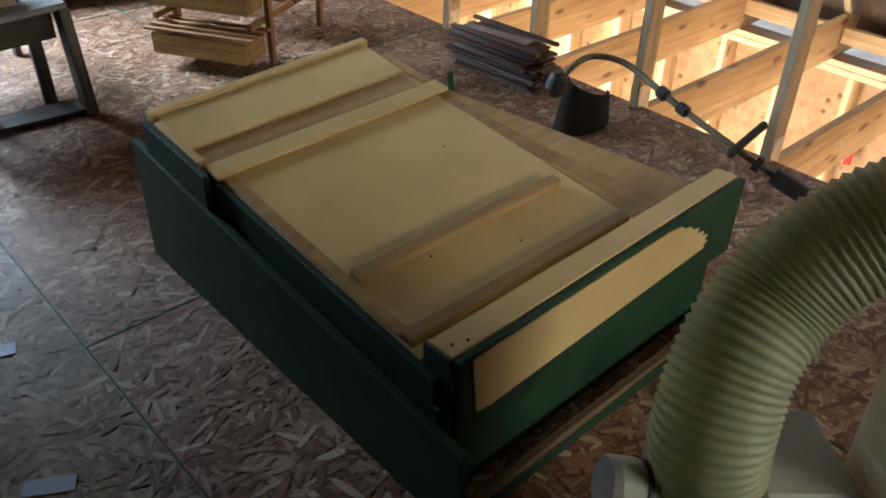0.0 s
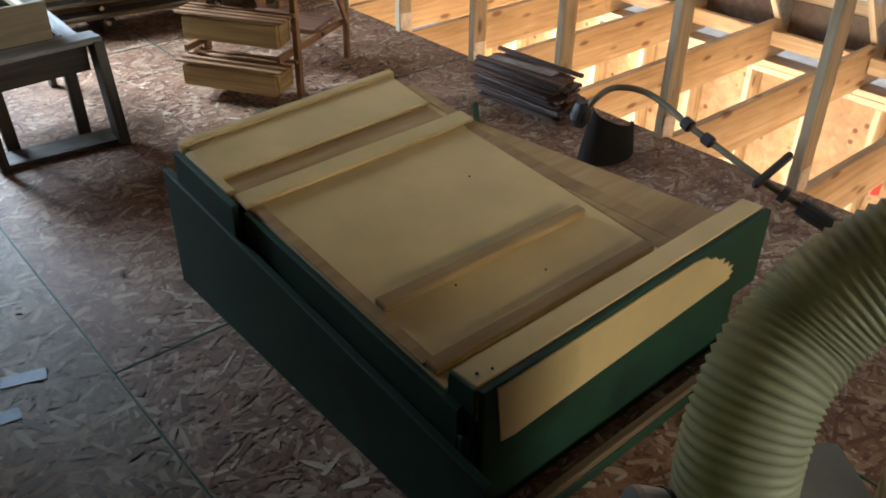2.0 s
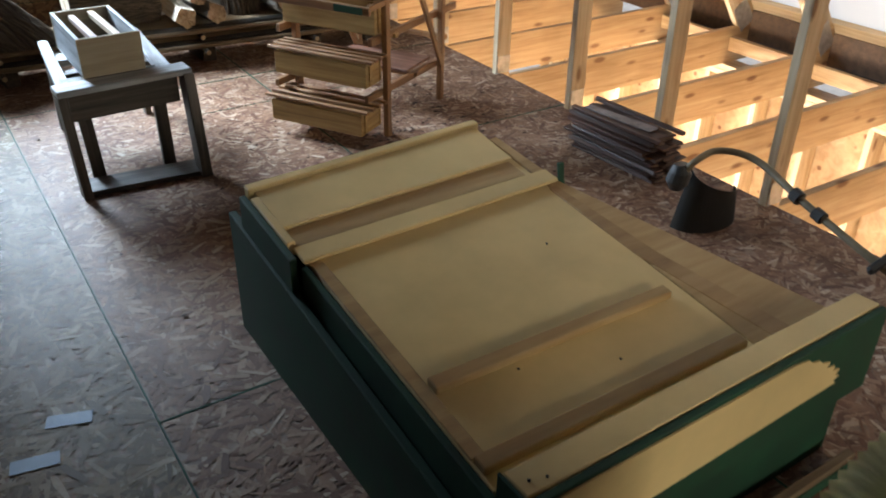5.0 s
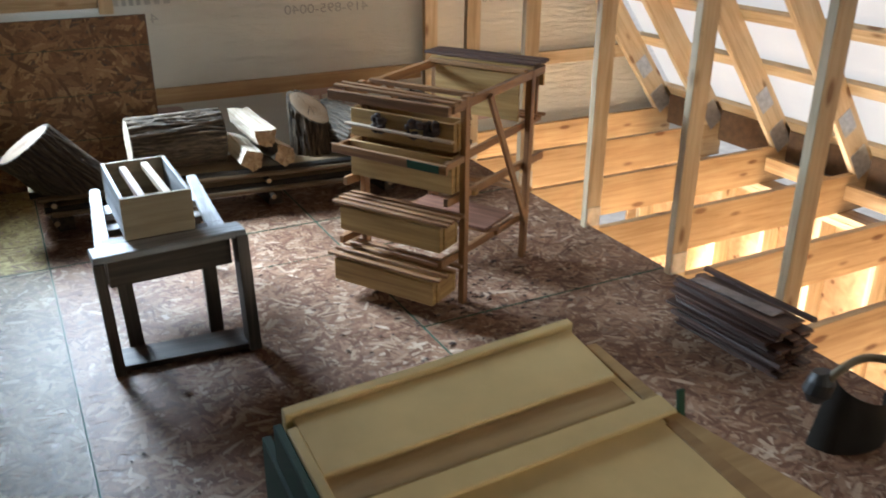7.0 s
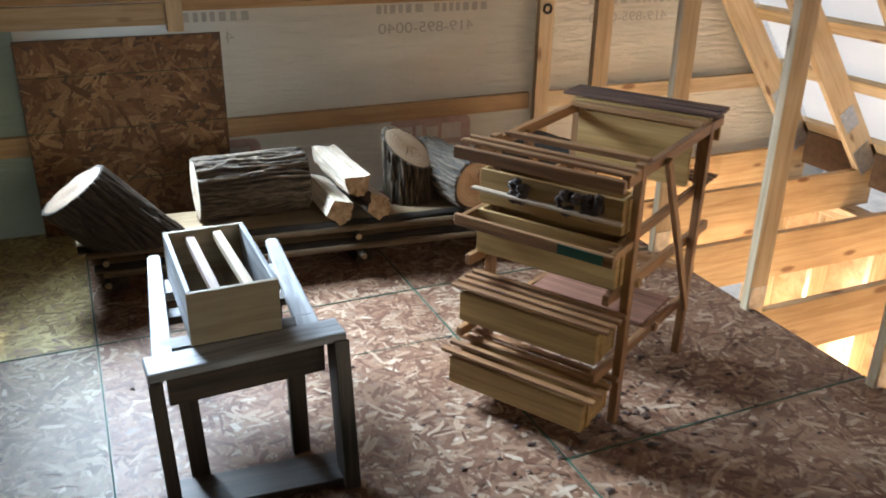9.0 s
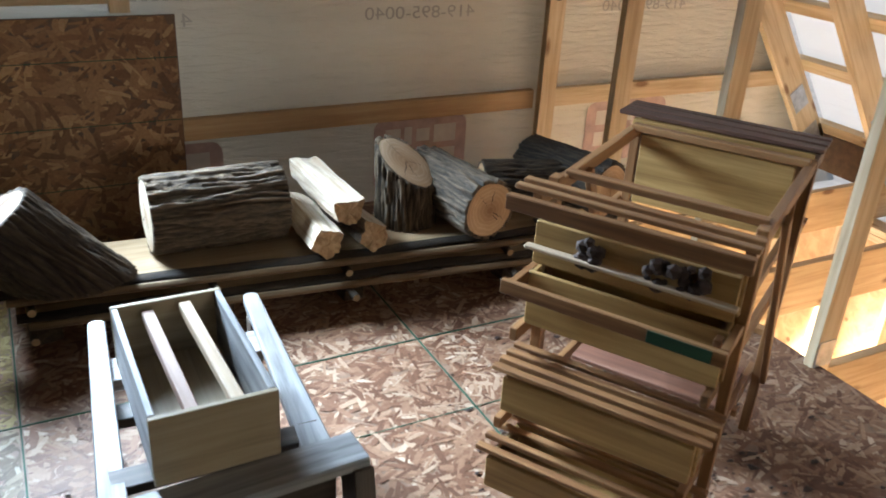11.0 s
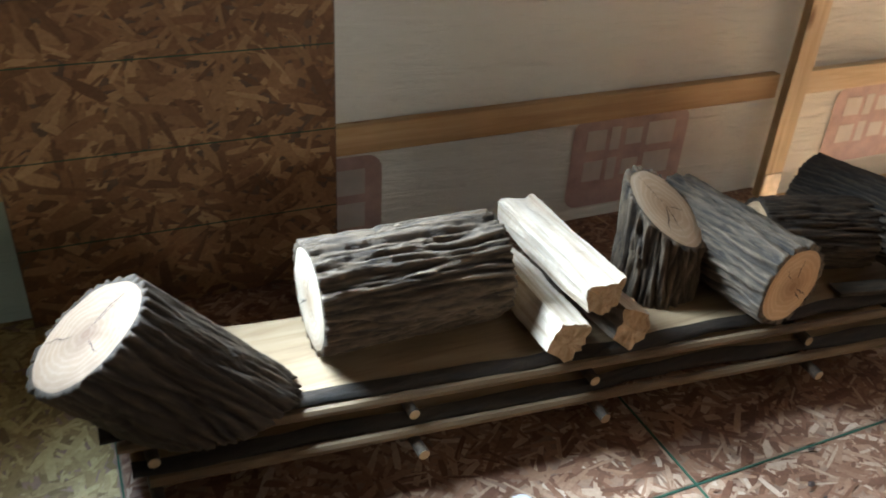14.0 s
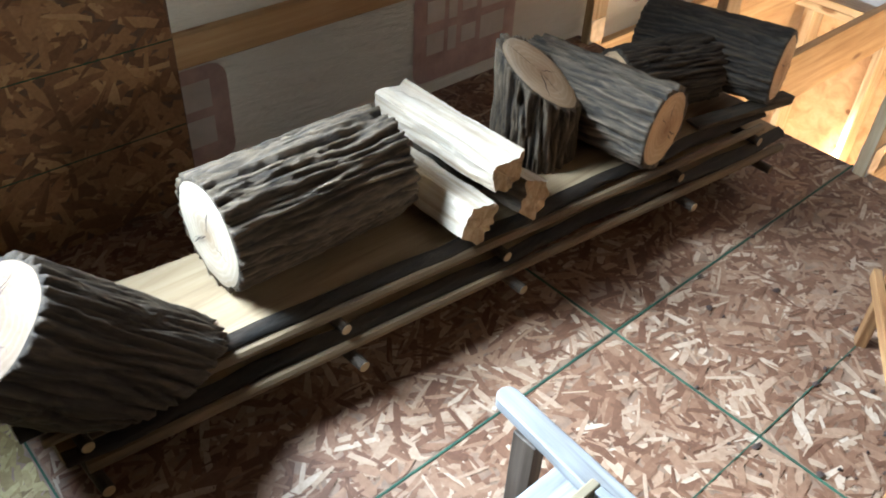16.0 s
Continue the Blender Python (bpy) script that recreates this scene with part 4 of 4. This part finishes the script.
for k in range(46):
    cl = rnd.choice((0.10, 0.14, 0.18, 0.34))
    bmesh.ops.create_icosphere(bm, subdivisions=1, radius=rnd.uniform(0.008, 0.020), matrix=Matrix.Translation(rp(cl + rnd.uniform(-0.025, 0.025), -0.080 + rnd.uniform(-0.008, 0.006), 0.715 + rnd.uniform(-0.03, 0.03))))
link("dirt_clumps", bm, DEBRIS, rack, label="dark clumps of dry dirt")


# ---- slabs and logs ----
def wavy_slab(name, parent, x0, x1, y0, y1, z0, z1, seed, skew, material):
    bm = bmesh.new()
    n = 40
    def edge(x, base, s):
        return base + 0.020 * noise.noise((x * 2.3, s, seed)) + 0.008 * noise.noise((x * 9, s, seed))
    rows = []
    for i in range(n + 1):
        x = x0 + (x1 - x0) * i / n
        f, b = edge(x, y0, 1.5) + skew * (x - x0), edge(x, y1, 7.5) + skew * (x - x0)
        rows.append([bm.verts.new(c) for c in ((x, f + 0.012, z0), (x, f - 0.010, (z0 + z1) / 2 - 0.004), (x, f + 0.006, z1), (x, b, z1), (x, b, z0))])
    for r0, r1 in zip(rows, rows[1:]):
        for k in range(5):
            j = (k + 1) % 5
            bm.faces.new((r0[k], r1[k], r1[j], r0[j]))
    bm.faces.new(rows[0])
    bm.faces.new(rows[-1][::-1])
    bmesh.ops.recalc_face_normals(bm, faces=bm.faces[:])
    return link(name, bm, material, parent)


pile = thing("slab_stack", Matrix.Identity(4), "low stack of live-edge slabs with bark, held apart by sticks", "wood stack")
SK = -0.094
for k, (z0, z1, y0, x0, x1) in enumerate(((0.112, 0.152, 4.690, 0.48, 2.62), (0.178, 0.216, 4.738, 0.43, 2.56))):
    s = wavy_slab("slab", pile, x0, x1, y0, y0 + 0.275, z0, z1, k * 3.3, SK, SLABWOOD)
    bm = bmesh.new()
    nseg, rows = 120, []
    for i in range(nseg + 1):
        x = x0 + (x1 - x0) * i / nseg
        f = y0 + 0.020 * noise.noise((x * 2.3, 1.5, k * 3.3)) + 0.008 * noise.noise((x * 9, 1.5, k * 3.3)) + SK * (x - x0)
        row = []
        for j in range(6):
            a = j / 5
            bulge = 0.020 * math.sin(math.pi * a) + 0.010 * noise.noise((x * 5, a * 9, k)) + 0.004
            row.append(bm.verts.new((x, f - bulge - 0.004 + (0.010 if j in (0, 5) else 0), z0 + 0.010 + (z1 - z0 - 0.006) * a)))
        rows.append(row)
    for r0, r1 in zip(rows, rows[1:]):
        for j in range(5):
            bm.faces.new((r0[j], r1[j], r1[j + 1], r0[j + 1]))
    bmesh.ops.recalc_face_normals(bm, faces=bm.faces[:])
    link("bark_edge", bm, BARKD, s, smooth=True, label="dark rough bark edge")
    # sapwood coloured dark, as it lies in shade below the slab's edge
    link("sapwood_edge", tube_bm([(x0 + 0.03, y0 - 0.045, z0 + 0.013), ((x0 + x1) / 2, y0 - 0.040 + SK * (x1 - x0) / 2, z0 + 0.013), (x1 - 0.05, y0 - 0.045 + SK * (x1 - x0), z0 + 0.013)], 0.013, 8), EDGEWOOD, s, label="sapwood edge, darkened for its shade")
for k, x in enumerate((0.515, 1.063, 1.522, 2.147, 2.48)):
    y = 4.63 + SK * (x - 0.5)
    for z in (0.098, 0.165):
        j = 0.012 * math.sin(k * 5 + z * 90)
        y2 = y - 0.035 + (z - 0.098) * 0.9
        stick = link("stick", tube_bm([(x + j, y2, z), (x - j, y + 0.31, z)], 0.0135, 10), BARKD, pile)
        link("stick_end", tube_bm([(x + j, y2 - 0.0015, z), (x + j, y2 - 0.0002, z)], 0.0128, 10), SLABWOOD, stick, label="pale cut stick end")
    bar("bearer", (x + 0.05, y + 0.11, 0.040), (x + 0.03, y + 0.33, 0.040), 0.075, 0.078, BARKD, pile, label="dark bark-covered bearer on the floor", warp=0.006)


def log(p0, p1, r, label, seed, bark=BARK, ends=ENDS, cut0=0.0, cut1=0.0, oval=1.0, side1=0.0, ridge=0.016, name="log"):
    """A sawn log; its x axis runs from p0 to p1; cut0 and cut1 slant its ends."""
    m, length = along(p0, p1, (0, 1, 0) if abs(p1[0] - p0[0]) + abs(p1[1] - p0[1]) < 0.1 else (0, 0, 1))
    t = thing(name, m, label, "log", "logs on the slabs")
    nu, nv = 168, 56
    def rim(a, s):
        ca, sa = math.cos(a), math.sin(a)
        base = r * (1 + 0.05 * noise.noise((ca * 1.1, sa * 1.1, seed)) + 0.02 * noise.noise((ca * 2.5, sa * 2.5, seed + 5)))
        w = 0.5 * noise.noise((s * 6, ca * 2, sa * 2 + seed))
        g = abs(noise.noise((math.cos(a + w * 0.3) * 8.5, math.sin(a + w * 0.3) * 8.5, s * 3.2 + seed * 3)))
        g3 = abs(noise.noise((math.cos(a + w * 0.2) * 17, math.sin(a + w * 0.2) * 17, s * 7 + seed)))
        g2 = noise.noise((ca * 40, sa * 40, s * 22 + seed))
        return base - 0.011, base + ridge * (min(1, g * 3.4) - 0.75) + 0.006 * (min(1, g3 * 3) - 0.5) + 0.0016 * g2
    bm = bmesh.new()
    rows = []
    for i in range(nv + 1):
        f = i / nv
        row = []
        for k in range(nu):
            a = 2 * math.pi * k / nu
            s = (f - 0.5) * length
            _, rr = rim(a, s)
            y, z = math.cos(a) * rr, math.sin(a) * rr * oval
            x = s + (cut0 * z * (1 - f) + (cut1 * z + side1 * y) * f)
            row.append(bm.verts.new((x, y, z)))
        rows.append(row)
    for f, cut in ((0, cut0), (1, cut1)):
        row = []
        for k in range(nu):
            a = 2 * math.pi * k / nu
            b0, _ = rim(a, (f - 0.5) * length)
            y, z = math.cos(a) * b0, math.sin(a) * b0 * oval
            row.append(bm.verts.new(((f - 0.5) * length + cut * z + side1 * y * f, y, z)))
        rows = rows + [row] if f else [row] + rows
    for r0, r1 in zip(rows, rows[1:]):
        for k in range(nu):
            j = (k + 1) % nu
            bm.faces.new((r0[k], r0[j], r1[j], r1[k]))
    bmesh.ops.recalc_face_normals(bm, faces=bm.faces[:])
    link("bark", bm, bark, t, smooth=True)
    for f, cut, sgn in ((0, cut0, -1), (1, cut1, 1)):
        bm = bmesh.new()
        c = bm.verts.new((sgn * (length / 2 + 0.001), 0, 0))
        prev = None
        for q in (0.3, 0.65, 0.93, 1.0):
            ring = []
            for k in range(nu):
                a = 2 * math.pi * k / nu
                s = (f - 0.5) * length
                b0, rr = rim(a, s)
                rad = (b0 + 0.002) * q
                y, z = math.cos(a) * rad, math.sin(a) * rad * oval
                lift = 0.0015 + 0.0025 * noise.noise((y * 30, z * 30, seed)) - (0.003 if q == 1.0 else 0)
                ring.append(bm.verts.new((sgn * (length / 2 + lift) + cut * z + side1 * y * f, y, z)))
            for k in range(nu):
                j = (k + 1) % nu
                if prev is None:
                    bm.faces.new((c, ring[k], ring[j]))
                else:
                    bm.faces.new((prev[k], ring[k], ring[j], prev[j]))
            prev = ring
        bmesh.ops.recalc_face_normals(bm, faces=bm.faces[:])
        end = link("end_grain", bm, ends, t, smooth=True, label="pale sawn end")
        crack = bmesh.new()
        cr = random.Random(int(seed * 10) + f)
        for a in (cr.uniform(0, 2), cr.uniform(2, 4), cr.uniform(4, 6.2), cr.uniform(0, 6.2)):
            r0, r1, wd, left, right = r * cr.uniform(0.0, 0.25), r * cr.uniform(0.55, 0.9), cr.uniform(0.0008, 0.0020), [], []
            for q in range(7):
                rad, aa = r0 + (r1 - r0) * q / 6, a + cr.uniform(-0.06, 0.06)
                for side, out in ((-1, left), (1, right)):
                    off = side * wd * math.sin(math.pi * min(0.97, 0.08 + q / 6))
                    y, z = math.cos(aa) * rad - math.sin(aa) * off, (math.sin(aa) * rad + math.cos(aa) * off) * oval
                    out.append(crack.verts.new((sgn * (length / 2 + 0.0042) + cut * z + side1 * y * f, y, z)))
            for q in range(6):
                crack.faces.new((left[q], left[q + 1], right[q + 1], right[q]))
        link("drying_cracks", crack, DEBRIS, end, label="dark radial drying cracks")["kind"] = "stuff"
    return t


log((0.446, 4.748, 0.447), (0.655, 4.735, 0.222), 0.138, "dark-barked log with pale sawn end, leaning on the slabs", 1.0, BARKD, ENDSD, cut0=0.17, cut1=0.913)
log((0.908, 4.850, 0.352), (1.370, 4.850, 0.352), 0.130, "large grey-barked log lying along the slabs", 2.0, BARK, ENDS, ridge=0.021)
log((1.840, 4.800, 0.215), (1.835, 4.800, 0.455), 0.112, "short upright log with slanting sawn top, on the slabs", 3.0, BARK, ENDST, cut1=0.56, side1=-0.42)
log((2.050, 4.535, 0.335), (1.985, 4.960, 0.335), 0.113, "grey-barked log with dark-hearted sawn end, lying across the slabs", 4.0, BARK, ENDSR)
log((2.165, 4.800, 0.318), (2.47, 4.700, 0.318), 0.098, "dark-barked log behind the others on the slabs", 5.0, BARKD, ENDSR)
log((2.575, 4.515, 0.355), (2.470, 4.930, 0.345), 0.105, "dark-barked log with orange sawn end, at the end of the slabs", 6.0, BARKD, ENDSR)
bark_piece = thing("bark_strip", Matrix.Identity(4), "dark strip of loose bark under a log", "bark")
bar("strip", (2.30, 4.60, 0.226), (2.66, 4.51, 0.236), 0.06, 0.016, BARKD, bark_piece, warp=0.006)


def split_log(p0, p1, outline, label, seed, bark_sides=()):
    """A split piece of firewood: a jagged prism with torn ends."""
    m, length = along(p0, p1)
    t = thing("split_log", m, label, "firewood", "split logs on the slabs")
    bm = bmesh.new()
    n, per = 44, 12
    pts = []
    for k in range(len(outline)):
        a, b = Vector(outline[k]), Vector(outline[(k + 1) % len(outline)])
        for j in range(per):
            pts.append(a.lerp(b, j / per))
    rows = []
    for i in range(n + 1):
        f = i / n - 0.5
        row = []
        for k, p in enumerate(pts):
            d = 1 + 0.13 * noise.noise((f * 3, p.x * 25, p.y * 25 + seed)) + 0.05 * noise.noise((f * 5, p.x * 90, p.y * 90 + seed)) + 0.03 * noise.noise((f * 30, p.x * 60, p.y * 60 + seed))
            x = f * length + (0.016 * noise.noise((p.x * 40, p.y * 40, seed + 3)) * max(0, abs(f) - 0.42) / 0.08)
            row.append(bm.verts.new((x, p.x * d, p.y * d)))
        rows.append(row)
    for r0, r1 in zip(rows, rows[1:]):
        for k in range(len(pts)):
            j = (k + 1) % len(pts)
            bm.faces.new((r0[k], r0[j], r1[j], r1[k]))
    for k in bark_sides:
        for r0, r1 in zip(rows, rows[1:]):
            for q in range(k * per, (k + 1) * per):
                face = bm.faces.get((r0[q], r0[(q + 1) % len(pts)], r1[(q + 1) % len(pts)], r1[q]))
                face.material_index = 1
    for cap in (rows[0], rows[-1]):
        mid = bm.verts.new(sum((v.co for v in cap), Vector()) / len(cap))
        for k in range(len(cap)):
            bm.faces.new((cap[k], cap[(k + 1) % len(cap)], mid)).material_index = 2
    bmesh.ops.recalc_face_normals(bm, faces=bm.faces[:])
    wood_part = link("wood", bm, SPLIT, t)
    wood_part.data.materials.append(BARK)
    wood_part.data.materials.append(TORN)
    return t


split_log((1.535, 4.600, 0.375), (1.500, 4.985, 0.405), [(-0.055, 0.038), (0.06, 0.045), (0.045, -0.03), (-0.03, -0.05)], "bleached split firewood piece on top of two others", 1)
split_log((1.450, 4.600, 0.272), (1.440, 4.960, 0.278), [(-0.055, 0.03), (0.02, 0.055), (0.055, -0.01), (0.0, -0.058), (-0.05, -0.045)], "split firewood piece with bark on one side, on the slabs", 2, (3, 4))
split_log((1.620, 4.585, 0.285), (1.590, 4.950, 0.275), [(-0.05, 0.02), (0.03, 0.058), (0.055, -0.02), (0.01, -0.065), (-0.045, -0.05)], "brownish split firewood piece on the slabs", 3, (1, 2))

# ---- small things ----
hook = thing("cable_ring", Matrix.Translation((EDGE, 5.409, 0.935)), "small black cable ring on a gable stud", "cable ring")
bm = tube_bm([(0.022 * math.cos(a * math.pi / 12), 0.0, 0.022 * math.sin(a * math.pi / 12)) for a in range(25)], 0.007, 8, False)
link("ring", bm, BLACK, hook, smooth=True)
for x, y, a in ((0.256, 2.024, -18), (0.150, 1.905, -10), (0.20, 1.49, -30)):
    strip = thing("metal_strip", turned(x, y, 0.004, a), "small bright metal offcut on the floor", "metal offcut", "metal offcuts")
    link("strip", box_bm(0.115, 0.048, 0.0012, 0), ALU, strip)
bits = bmesh.new()
rnd = random.Random(21)
for k in range(330):
    if k < 240:
        x, y = 1.98 + rnd.gauss(0, 0.30), 3.36 + rnd.gauss(0, 0.22)
    else:
        x, y = rnd.uniform(0.5, 2.7), rnd.uniform(2.3, 4.4)
    size, turn = rnd.uniform(0.003, 0.0095) * (1.7 if rnd.random() < 0.12 else 1), rnd.uniform(0, 6.28)
    ring = []
    for j in range(7):
        a = turn + j * 2 * math.pi / 7
        q = size * rnd.uniform(0.45, 1.1)
        ring.append(bits.verts.new((x + q * 1.7 * math.cos(a), y + q * math.sin(a), 0.0045 + rnd.uniform(0, 0.35) * size)))
    mid = bits.verts.new((x, y, 0.0045 + 0.5 * size))
    for j in range(7):
        bits.faces.new((mid, ring[j], ring[(j + 1) % 7]))
tagged(link("leaf_bits", bits, DEBRIS), "scattered dry leaf and bark bits on the floor", "debris", kind="stuff")
tool = thing("red_tool", turned(EAVE - 0.12, 1.60, -0.75, 20), "red plastic tool hanging on the wall below", "tool")
bar("body", (0, 0, -0.09), (0, 0, 0.09), 0.05, 0.03, RED, tool, up=(1, 0, 0), bevel=0.008)
bar("head", (0, -0.05, 0.095), (0, 0.06, 0.095), 0.03, 0.03, BLACK, tool, bevel=0.006)
